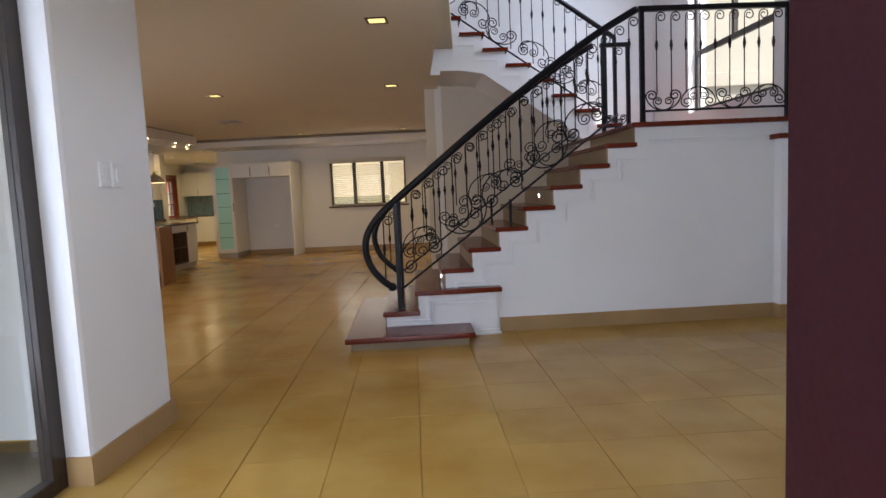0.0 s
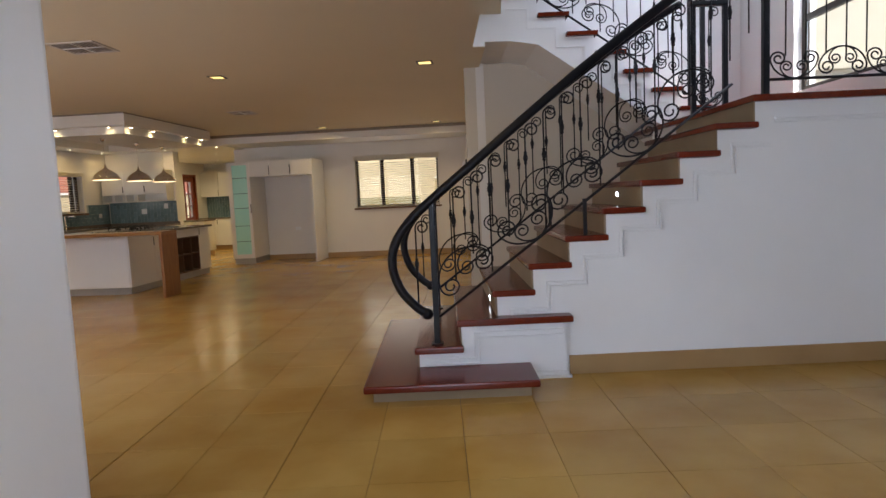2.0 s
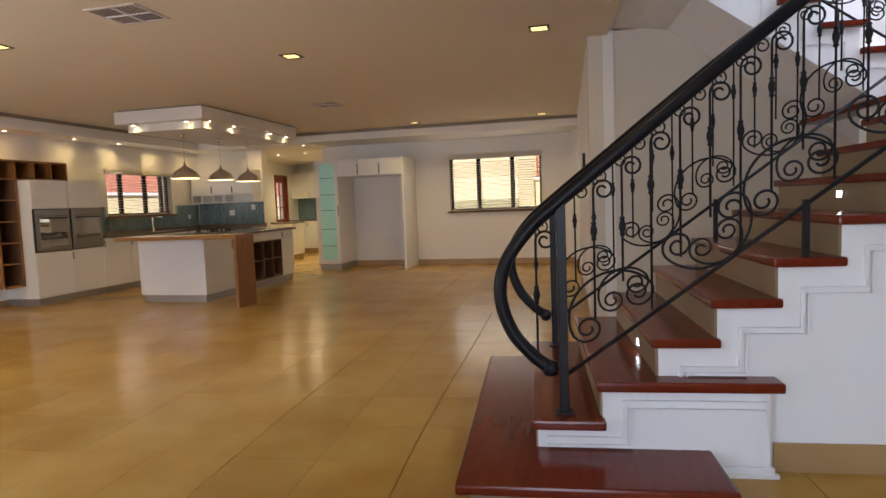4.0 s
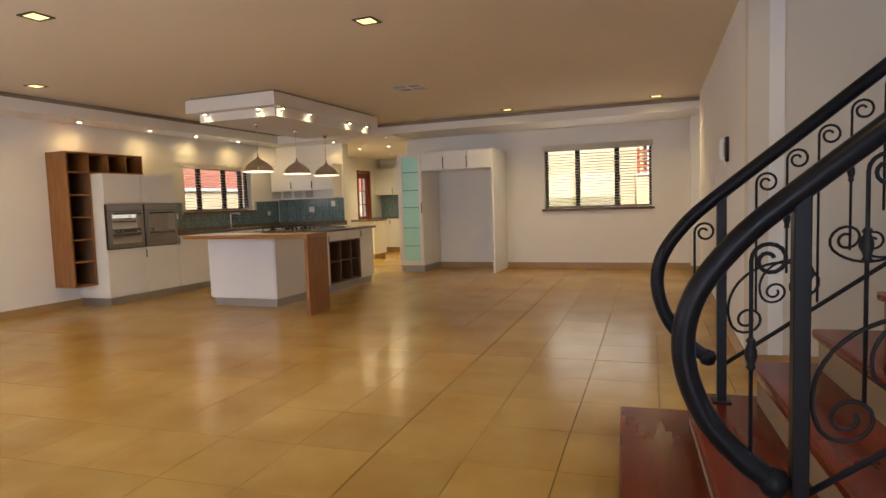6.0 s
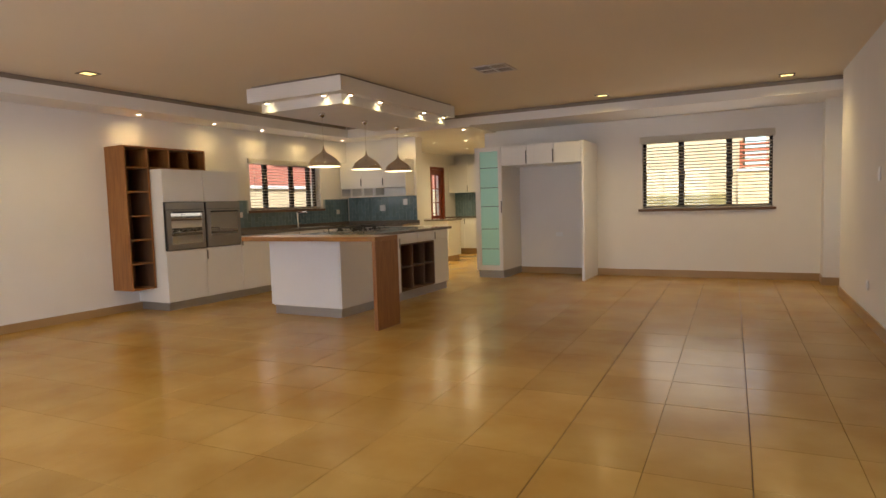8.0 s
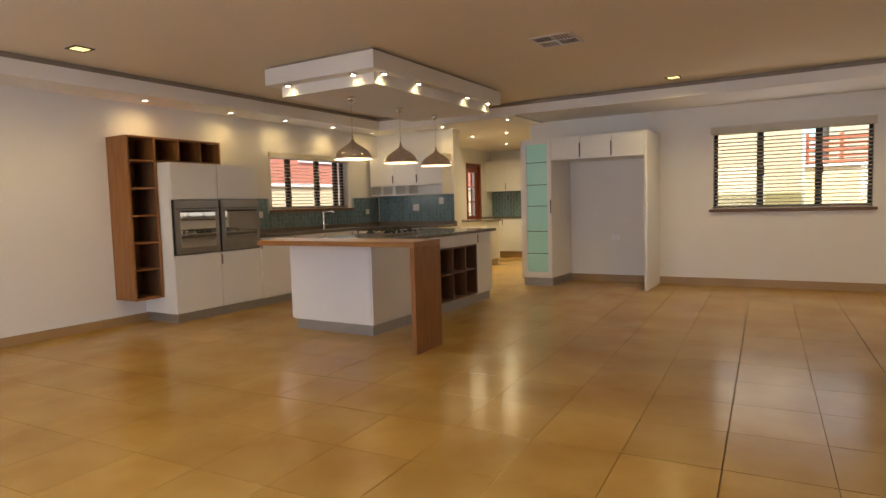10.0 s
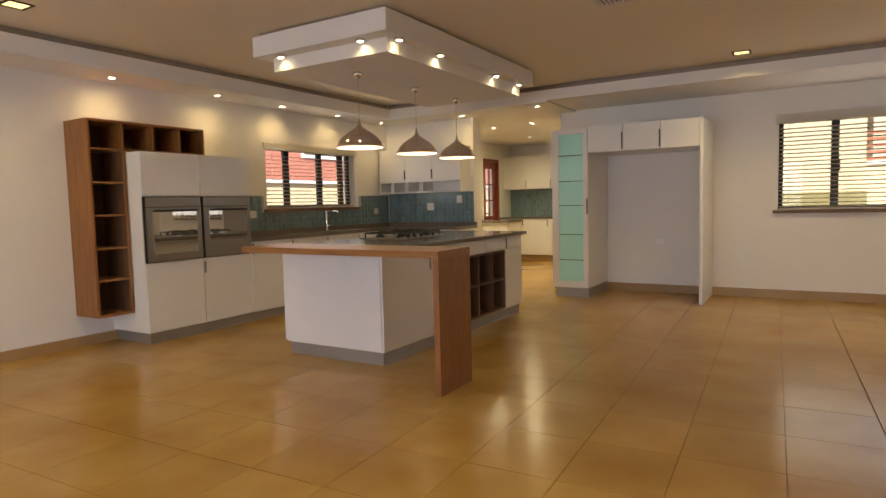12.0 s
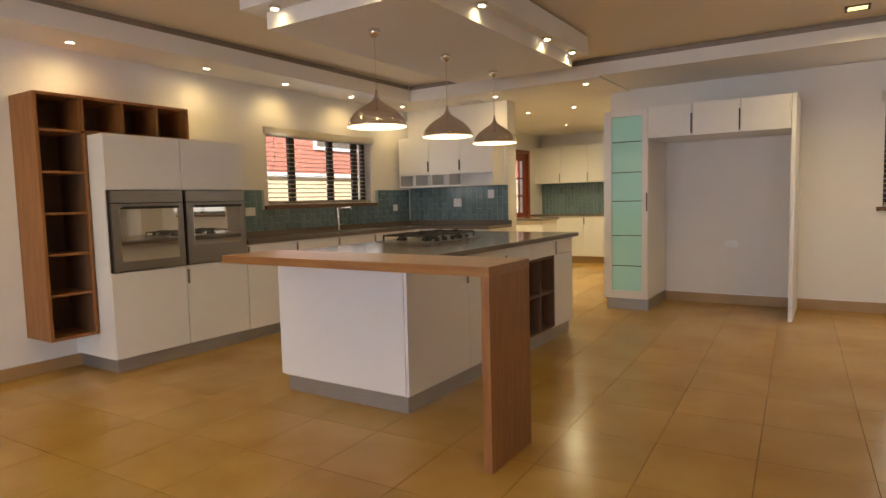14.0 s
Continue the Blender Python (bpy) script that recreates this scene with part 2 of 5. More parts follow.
def thing(name, at, label, category, group="", kind="", m=WORLD):
    """An empty at the thing's base; its parts are built in the same coordinates as it."""
    ob = new(name)
    ob.empty_display_size = 0.1
    ob.matrix_world = Matrix.Translation(m @ Vector(at))
    return tagged(ob, label, category, group, kind)


def part(name, bm, mat, parent, label="", m=WORLD, smooth=False):
    ob = solid(name, bm, mat, m, smooth)
    ob.parent = parent
    if parent.type == "EMPTY":
        ob.matrix_parent_inverse = Matrix.Translation(-parent.location)
    if label:
        ob["label"] = label
    return ob


def wall_cells(a0, a1, z0, z1, holes):
    """The cells of a wall that its openings leave standing."""
    aa = sorted({a0, a1, *[h[0] for h in holes], *[h[1] for h in holes]})
    zz = sorted({z0, z1, *[h[2] for h in holes], *[h[3] for h in holes]})
    for p, q in zip(aa, aa[1:]):
        run = None
        for r, s in zip(zz, zz[1:]):
            if any(h[0] <= p and q <= h[1] and h[2] <= r and s <= h[3] for h in holes):
                if run:
                    yield (p, q, *run)
                run = None
            else:
                run = (run[0], s) if run else (r, s)
        if run:
            yield (p, q, *run)


def wall_x(name, x0, x1, y0, y1, z0, z1, holes=(), mat=None, label="", m=WORLD):
    bm = boxes(*[(x0, x1, p, q, r, s) for p, q, r, s in wall_cells(y0, y1, z0, z1, holes)])
    return structure(name, bm, mat or wall_paint, label, "wall", m)


def wall_y(name, y0, y1, x0, x1, z0, z1, holes=(), mat=None, label="", m=WORLD):
    bm = boxes(*[(p, q, y0, y1, r, s) for p, q, r, s in wall_cells(x0, x1, z0, z1, holes)])
    return structure(name, bm, mat or wall_paint, label, "wall", m)

# ---- large structure ----
CEIL, SOFFIT, TOP = 2.655, 2.45, 5.6
LEFT, FAR = -7.88, 14.6
WIN_1 = (11.64, 13.34, 1.215, 2.0)
WIN_2 = (-2.495, -0.69, 1.058, 2.12)
BACK_DOOR = (17.42, 18.12, 0.0, 2.13)
wall_x("wall_west", LEFT - 0.22, LEFT, 3.63, 18.9, 0, CEIL + 0.3, [WIN_1, BACK_DOOR], label="cream painted kitchen wall with a window")
wall_y("wall_north", FAR, FAR + 0.22, -5.18, 0.41, 0, CEIL + 0.3, [WIN_2], label="cream painted living room wall with a window")
wall_y("wall_kitchen_back", 14.15, 14.37, LEFT, -6.34, 0, CEIL + 0.3, label="cream painted wall behind the kitchen counter")
wall_y("wall_scullery_back", 18.7, 18.9, LEFT, -4.96, 0, CEIL + 0.3, label="cream painted scullery wall")
wall_x("wall_scullery_side", -5.18, -4.96, 14.67, 18.7, 0, CEIL + 0.3, label="cream painted scullery wall")
structure("wall_east", prism([(0.19, 8.45), (0.41, 8.45), (0.41, 13.30), (0.02, 13.30)], "z", 0, CEIL + 0.3), wall_paint, "cream painted wall with an entry phone", "wall")
wall_x("wall_east_corner", -0.09, 0.41, 14.15, FAR, 0, CEIL + 0.3, label="cream painted wall corner")
wall_x("wall_passage", 1.5, 1.7, 12.4, 14.67, 0, CEIL + 0.3, [(13.25, 14.0, 0.9, 2.2)], label="cream painted passage wall")
wall_y("wall_passage_back", FAR, FAR + 0.22, 0.41, 1.5, 0, CEIL + 0.3, label="cream painted passage wall")
wall_y("wall_passage_front", 12.4, 12.6, 0.41, 1.5, 0, CEIL + 0.3, label="cream painted passage wall")
wall_y("wall_living_south", 3.43, 3.65, LEFT, -1.33, 0, CEIL + 0.3, [(-6.7, -2.3, 0.0, 2.2)], label="cream painted wall with a wide terrace opening")
pillar = structure("wall_pillar", boxes((-1.33, -1.12, 2.86, 3.65, 0, CEIL + 0.3), bevel=0.03), white_paint, "white plastered pier beside the glazed door", "wall")
wall_x("wall_hall_west", -1.33, -1.13, -0.02, 2.86, 0, CEIL + 0.3, [(0.35, 2.86, 0.0, 2.3)], white_paint, "white hall wall around the glazed terrace door")
wall_y("wall_entrance", -0.02, 0.02, -1.33, 4.35, 0, TOP, [(0.16, 1.16, 0.0, 2.2)], white_paint, "white entrance wall with the front doorway")

# stair hall
RIGHT = 2.78
wall_x("wall_hall_east", RIGHT, RIGHT + 0.22, -6.2, 3.4, 0, TOP, [(0.35, 2.12, 2.12, 4.6)], white_paint, "white stair hall wall with a tall window", m=HALL)
wall_y("wall_hall_back", 3.2, 3.4, -0.7, RIGHT, 1.8, TOP, [(-0.7, -0.2, 1.8, 2.97)], white_paint, "white wall of the upper stairwell", m=HALL)
wall_x("wall_stairwell_upper", -0.63, -0.43, -6.2, 1.86, CEIL + 0.3, TOP, (), white_paint, "white upper wall along the stairwell", m=HALL)
wall_x("wall_stairwell_side", -0.9, -0.7, 1.86, 3.4, CEIL + 0.3, TOP, (), white_paint, "white upper wall beside the stairs", m=HALL)
structure("wall_under_stairs", prism([(-0.48, 0), (2.0, 0), (2.0, 2.0), (0.13, 2.688), (-0.48, 2.688)], "y", 2.85, 2.97), beige_paint, "beige painted wall below the upper flight", "wall", m=HALL)
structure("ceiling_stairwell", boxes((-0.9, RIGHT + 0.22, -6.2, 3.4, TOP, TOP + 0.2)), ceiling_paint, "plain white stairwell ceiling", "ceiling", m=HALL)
pil = thing("pilaster", (2.69, -0.06, 0), "white plastered pilaster with a red wooden cap", "pilaster", m=HALL)
part("shaft", boxes((2.58, RIGHT, -0.11, -0.002, 0, 1.62), bevel=0.004), white_paint, pil, m=HALL)
part("cap", boxes((2.53, RIGHT, -0.16, -0.002, 1.62, 1.665), bevel=0.008), red_wood, pil, "red-stained wooden cap", m=HALL)

# ceilings
VOID = [hall(-0.43, 1.90), hall(-0.43, -6.0)]
ceil_poly = [(LEFT, 3.63), (LEFT, FAR), (0.19, FAR), (0.41, 8.7), tuple(hall(-0.31, 2.9)[:2]), tuple(hall(-0.31, 1.905)[:2]), tuple(VOID[0][:2]), tuple(VOID[1][:2]), (-1.13, -0.02), (-1.13, 3.63)]
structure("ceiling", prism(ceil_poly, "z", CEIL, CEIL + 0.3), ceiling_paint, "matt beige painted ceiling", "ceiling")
structure("ceiling_scullery", boxes((LEFT, -4.96, FAR, 18.9, SOFFIT, SOFFIT + 0.3)), wall_paint, "matt cream scullery ceiling", "ceiling")
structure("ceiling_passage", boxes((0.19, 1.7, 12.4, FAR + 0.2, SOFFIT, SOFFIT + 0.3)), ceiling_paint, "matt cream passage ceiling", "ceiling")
FX, FY = -7.36, 13.52
soff = boxes((LEFT, FX, 3.85, FAR, SOFFIT, 2.595), (FX, -4.96, FY, FAR, SOFFIT, 2.595), (-4.96, 0.19, FY, FAR, 2.47, 2.595), (LEFT, FX - 0.07, 3.85, FAR, 2.595, CEIL), (FX - 0.07, 0.19, FY + 0.07, FAR, 2.595, CEIL))
structure("ceiling_bulkhead", soff, wall_paint, "lowered cream bulkhead with a shadow gap along the room's edge", "ceiling")
# strip in the bulkhead gap, its shade put into the colour
structure("ceiling_trim", boxes((FX - 0.06, FX - 0.03, 3.85, FY, 2.60, CEIL - 0.004), (FX - 0.03, 0.19, FY + 0.03, FY + 0.06, 2.60, CEIL - 0.004)), gap_shade_brown, "brown strip painted as the shade in the bulkhead gap", "trim")
structure("ceiling_tray", boxes((-6.11, -4.75, 9.93, 12.59, 2.467, 2.628), (-6.02, -4.85, 10.07, 12.46, 2.36, 2.467)), wall_paint, "stepped cream ceiling tray over the island", "ceiling")

# solid filler above the tray, coloured as the gap's shade
structure("ceiling_tray_trim", boxes((-6.07, -4.79, 9.97, 12.55, 2.628, CEIL)), gap_shade_brown, "brown filler painted as the shade above the ceiling tray", "trim")

# unseen slabs added outside the doors to block direct sun, then the house roof
structure("roof_terrace", boxes((LEFT - 0.22, -1.33, -1.2, 3.43, 2.7, 2.95)), ceiling_paint, "added unseen slab keeping the sun off the terrace doors", "roof")
structure("roof_porch", boxes((-1.33, 4.0, -2.6, -0.02, 2.7, 2.95)), ceiling_paint, "added unseen slab keeping the sun off the front doorway", "roof")
structure("roof_house", boxes((LEFT - 0.4, 0.6, 3.4, 14.9, CEIL + 0.3, CEIL + 0.5), (LEFT - 0.4, -4.8, 14.9, 19.1, CEIL + 0.3, CEIL + 0.5), (0.6, 1.8, 12.3, 14.9, CEIL + 0.3, CEIL + 0.5)), ceiling_paint, "plain roof slab over the living room", "roof")

# skirting
sk = []
sk_h, sk_d = 0.105, 0.014
structure("baseboard_west", boxes((LEFT, LEFT + 0.03, 3.65, 9.66, 0, 0.09), bevel=0.003), skirting_tile, "beige tile skirting", "baseboard")
for x0, x1, y0, y1 in ((-4.95, -0.09, FAR - sk_d, FAR), (-0.09, 0.41, 14.15 - sk_d, 14.15), (-0.09 - sk_d, -0.09, 14.15 - sk_d, FAR - sk_d), (-6.34, -6.34 + sk_d, 14.15, 14.37), (-5.18 - sk_d, -5.18, 14.45, 18.1), (-5.18, -4.97, FAR - sk_d, FAR)):
    sk.append((x0, x1, y0, y1, 0, sk_h))
structure("baseboard", boxes(*sk, bevel=0.003), skirting_tile, "beige tile skirting", "baseboard")
structure("baseboard_east", prism([(0.19 - sk_d, 8.45), (0.19, 8.45), (0.02, 13.30), (0.02 - sk_d, 13.30)], "z", 0, sk_h), skirting_tile, "beige tile skirting", "baseboard")
structure("trim_sealant", boxes((-4.48, -3.26, FAR - 0.010, FAR - 0.001, sk_h, sk_h + 0.006), (-2.92, -2.62, FAR - 0.010, FAR - 0.001, sk_h, sk_h + 0.007), (-2.40, -2.28, FAR - 0.010, FAR - 0.001, sk_h, sk_h + 0.005)), plastic_white, "bright white filler along the skirting top", "trim")
structure("baseboard_pillar", boxes((-1.12, -1.12 + sk_d, 2.86, 3.65, 0, 0.14), (-1.23, -1.12 + sk_d, 2.846, 2.86, 0, 0.14), (-1.33, -1.12 + sk_d, 3.65, 3.664, 0, 0.14), bevel=0.003), skirting_tile, "beige tile skirting round the pier", "baseboard")
structure("baseboard_hall", boxes((0.03, 2.566, -sk_d, 0, 0, 0.13), (RIGHT - sk_d, RIGHT, -6.2, -0.124, 0, 0.13), (2.566, 2.58, -0.11, 0, 0, 0.13), (2.566, RIGHT, -0.124, -0.11, 0, 0.13), bevel=0.003), skirting_tile, "beige tile skirting", "baseboard", m=HALL)
structure("baseboard_stairs", boxes((-0.48, 2.0, 2.836, 2.85, 0, sk_h), bevel=0.003), skirting_tile, "beige tile skirting", "baseboard", m=HALL)

# ground outside
structure("ground", boxes((-400, 400, -400, 400, -0.5, -0.16)), garden_ground, "pale paved ground outside the house", "ground")
floor = structure("floor", prism([(LEFT - 0.2, 3.64), (LEFT - 0.2, 18.9), (1.7, 18.9), (1.7, 12.3), (4.1, 12.3), (4.1, -0.3), (-1.33, -0.3), (-1.33, 3.64)], "z", -0.16, -0.006), tile_grout, "beige stone tiled floor with dark joints", "floor")

# ---- staircase, first flight ----
NOSE = {k: -0.483 + 0.25 * (k - 4) for k in range(4, 12)}
RISE = {k: 0.60 + 0.1745 * (k - 4) for k in range(2, 12)}
LAND = RISE[11]
stairs = thing("staircase", (0.4, 0.65, 0), "white staircase with red-stained wooden treads and beige risers", "staircase", m=HALL)
VN, VF = 0.0, 1.32
body = [(NOSE[k] + 0.035, NOSE[k + 1] + 0.035, VN, VF, 0, RISE[k] - 0.045) for k in range(4, 11)]
body += [(NOSE[11] + 0.035, RIGHT - 0.002, VN, 1.95, 0, LAND - 0.045), (1.72, RIGHT - 0.002, 1.95, 3.2, 1.5, LAND - 0.045)]
for b in body:
    part("step_base", boxes(b), white_paint, stairs, "white plastered stair side", m=HALL)
part("plinth_block", boxes((-0.70, 0.0, -0.06, VF + 0.04, 0.0, RISE[3] - 0.045)), white_paint, stairs, m=HALL)
part("plinth_block", boxes((-0.99, -0.70, -0.06, VF + 0.06, 0.0, RISE[2] - 0.045)), white_paint, stairs, m=HALL)
part("plinth_block", boxes((-1.27, -0.29, -0.41, 1.53, 0.0, 0.065)), riser_tile, stairs, "low tiled base of the bottom step", m=HALL)
for u0, u1, v0, v1, z in [(-1.325, -0.24, -0.46, 1.575, 0.11), (-1.02, -0.69, -0.115, VF + 0.11, RISE[2]), (-0.73, 0.045, -0.115, VF + 0.09, RISE[3])]:
    part("tread", boxes((u0, u1, v0, v1, z - 0.045, z), bevel=0.012), red_wood, stairs, m=HALL)
for k in range(4, 11):
    part("tread", boxes((NOSE[k], NOSE[k] + 0.292, VN - 0.045, VF + 0.03, RISE[k] - 0.042, RISE[k]), bevel=0.012), red_wood, stairs, m=HALL)
    part("riser", boxes((NOSE[k] + 0.022, NOSE[k] + 0.0345, VN + 0.002, VF, RISE[k - 1], RISE[k] - 0.042)), riser_tile, stairs, m=HALL)
part("riser", boxes((NOSE[11] + 0.022, NOSE[11] + 0.0345, VN + 0.002, VF, RISE[10], RISE[11] - 0.045)), riser_tile, stairs, m=HALL)
part("riser", boxes((-0.71, -0.702, -0.04, VF, RISE[2], RISE[3] - 0.045)), riser_tile, stairs, m=HALL)
part("riser", boxes((-0.999, -0.991, -0.058, VF + 0.05, 0.11, RISE[2] - 0.045)), riser_tile, stairs, m=HALL)
part("landing_floor", boxes((NOSE[11], RIGHT - 0.002, VN - 0.045, 3.2, LAND - 0.045, LAND), bevel=0.010), red_wood, stairs, m=HALL)
# stepped moulding on the stair side
for k in range(4, 11):
    u, z = NOSE[k] + 0.035, RISE[k] - 0.045
    for d, w in ((0.085, 0.016), (0.112, 0.010)):
        part("moulding", boxes((u + d, u + 0.25 + d + w, VN - 0.018, VN - 0.0005, z - d - w, z - d), (u + d, u + d + w, VN - 0.018, VN - 0.0005, z - 0.1745 - d, z - d - w), bevel=0.003), white_paint, stairs, m=HALL)
for d, w in ((0.0, 0.016), (0.03, 0.010)):
    part("moulding", boxes((-0.604 + d, -0.02, -0.078, -0.0605, 0.319 - d, 0.319 - d + w), (-0.62 + d, -0.62 + d + w, -0.078, -0.0605, 0.150 - d + w, 0.319 - d + w), (-0.95, -0.62 + d + w, -0.078, -0.0605, 0.150 - d, 0.150 - d + w), bevel=0.003), white_paint, stairs, m=HALL)
part("moulding", boxes((-0.24, 0.014, -0.078, -0.0605, 0.0, 0.045), bevel=0.004), white_paint, stairs, m=HALL)
part("moulding", boxes((-0.24, 0.03, -0.092, -0.0605, 0.0, 0.018), bevel=0.003), white_paint, stairs, m=HALL)
for d, z in ((0.0, LAND - 0.16), (0.0, LAND - 0.185)):
    part("moulding", boxes((NOSE[11] + 0.16, 2.56, VN - 0.018, VN - 0.0005, z, z + 0.012), bevel=0.003), white_paint, stairs, m=HALL)
# small lights in the risers
for k, c, z in ((4, 0.45, 0.475), (8, 0.54, 1.205)):
    u = NOSE[k] + 0.016
    led = thing("step_light", (u, c, z - 0.028), "small square white step light set in a stair riser", "step light", group="step lights", m=HALL)
    part("lens", boxes((u, u + 0.006, c - 0.022, c + 0.022, z - 0.015, z + 0.015)), step_led, led, m=HALL)
    part("rim", boxes((u + 0.002, u + 0.009, c - 0.029, c + 0.029, z - 0.022, z + 0.022)), steel, led, m=HALL)

# ---- staircase, second flight ----
upper = thing("upper_flight", (0.8, 2.5, LAND), "upper stair flight with white sides and red wooden treads", "staircase", m=HALL)
U2 = {k: 1.85 - 0.27 * k for k in range(0, 9)}
Z2 = {k: 2.01 + 0.1865 * k for k in range(0, 9)}
for k in range(0, 8):
    part("tread", boxes((U2[k] - 0.30, U2[k], 1.86, 3.19, Z2[k] - 0.042, Z2[k]), bevel=0.010), red_wood, upper, m=HALL)
    z0 = min(2.70, max(1.3, 2.70 - 0.69 * (U2[k] - 0.035 - 0.13)))
    z1 = min(2.70, max(1.3, 2.70 - 0.69 * (U2[k] - 0.305 - 0.13)))
    part("carcass", prism([(U2[k] - 0.035, z0), (U2[k] - 0.035, Z2[k] - 0.044), (U2[k] - 0.305, Z2[k] - 0.044), (U2[k] - 0.305, z1)], "y", 1.90, 3.19), white_paint, upper, m=HALL)
    for d, w in ((0.085, 0.014),):
        u, z = U2[k] - 0.035, Z2[k] - 0.045
        part("moulding", boxes((u - 0.27 - d - w, u - d, 1.89, 1.8995, z - d - w, z - d), (u - d - w, u - d, 1.89, 1.8995, z - 0.1865 - d, z - d - w), bevel=0.002), white_paint, upper, m=HALL)
part("upper_floor_edge", boxes((-0.43, -0.315, 1.89, 1.903, 2.66, 3.32), (-0.69, -0.315, 1.91, 3.19, 2.97, 3.32)), white_paint, upper, m=HALL)

# ---- wrought iron rails ----


def spiral(cx, cz, r, turns, start, way=1, v=0.0, steps=26):
    """A flat scroll in the plane of the rail that winds inwards."""
    out = []
    for i in range(steps + 1):
        t = i / steps
        a = start + way * t * turns * 2 * math.pi
        rr = r * (1 - 0.72 * t)
        out.append((cx + rr * math.cos(a), v, cz + rr * math.sin(a)))
    return out


def baluster(rail, u, v, z0, z1, knot, curl, xf):
    """An upright bar with a forged knot; its top bends over into a scroll."""
    bm = bmesh.new()
    if curl:
        r = 0.042
        top = [(u + curl * (r - r * math.cos(a)), v, z1 - r + r * math.sin(a)) for a in [k * math.pi / 8 for k in range(0, 7)]]
        cx, cz = u + curl * r, z1 - r
        sp = [(cx + curl * rr * math.cos(a), v, cz + rr * math.sin(a)) for rr, a in [(r * (1 - 0.70 * k / 14), radians(45 - 27 * k)) for k in range(0, 15)]]
        tube(bm, [(u, v, z0), (u, v, z1 - r)] + top[1:] + sp, 0.0055, 6)
    else:
        tube(bm, [(u, v, z0), (u, v, z1)], 0.0058, 6)
    bar = part("baluster", bm, iron, rail, m=xf, smooth=True)
    prof = [(0.006, -0.045), (0.013, -0.036), (0.009, -0.028), (0.0155, -0.008), (0.0155, 0.008), (0.009, 0.028), (0.013, 0.036), (0.006, 0.045)]
    part("knot", lathe(prof, (u, v, knot), 8), iron, bar, m=xf, smooth=True)


def scroll_pair(rail, u, v, z, r, slope, xf, flip=1, thick=0.0052, squash=1.0, tight=0.44):
    """A forged C-scroll: more than half a ring whose two ends wind inwards; flip turns it over."""
    bm = bmesh.new()
    ca, sa = math.cos(math.atan(slope)), math.sin(math.atan(slope))
    def volute(side):
        out = []
        q = tight * r
        a0 = radians(-8)
        cx, cz = (r - q) * math.cos(a0), (r - q) * math.sin(a0)
        for i in range(1, 23):
            a, w = a0 + i * radians(25), q * (1 - 0.74 * i / 22)
            out.append((side * (cx + w * math.cos(a)), cz + w * math.sin(a)))
        return out
    ring = [(r * math.cos(a), r * math.sin(a)) for a in [radians(188 + 164 * k / 18) for k in range(19)]]
    pts = volute(-1)[::-1] + ring + volute(1)
    pts = [(p, (flip * q + r) * squash) for p, q in pts]
    tube(bm, [(u + p * ca - q * sa, v, z + p * sa + q * ca) for p, q in pts], thick, 6)
    part("scroll", bm, iron, rail, m=xf, smooth=True)


def lyre(rail, u, v, z, r, slope, xf, over):
    """A wide C-scroll with a smaller one inside it, standing like a cup or turned over like an arch."""
    if over:
        scroll_pair(rail, u, v, z - 0.56 * r, r, slope, xf, -1, 0.0062, 0.88, 0.34)
        scroll_pair(rail, u, v, z - 0.56 * r + 2 * 0.88 * (r - 0.58 * r), 0.58 * r, slope, xf, -1, 0.0055, 0.88, 0.46)
    else:
        scroll_pair(rail, u, v, z, r, slope, xf, 1, 0.0062, 0.88, 0.34)
        scroll_pair(rail, u, v, z, 0.58 * r, slope, xf, 1, 0.0055, 0.88, 0.46)


def handrail(bm, path, w=0.031):
    tube(bm, path, w, 12)


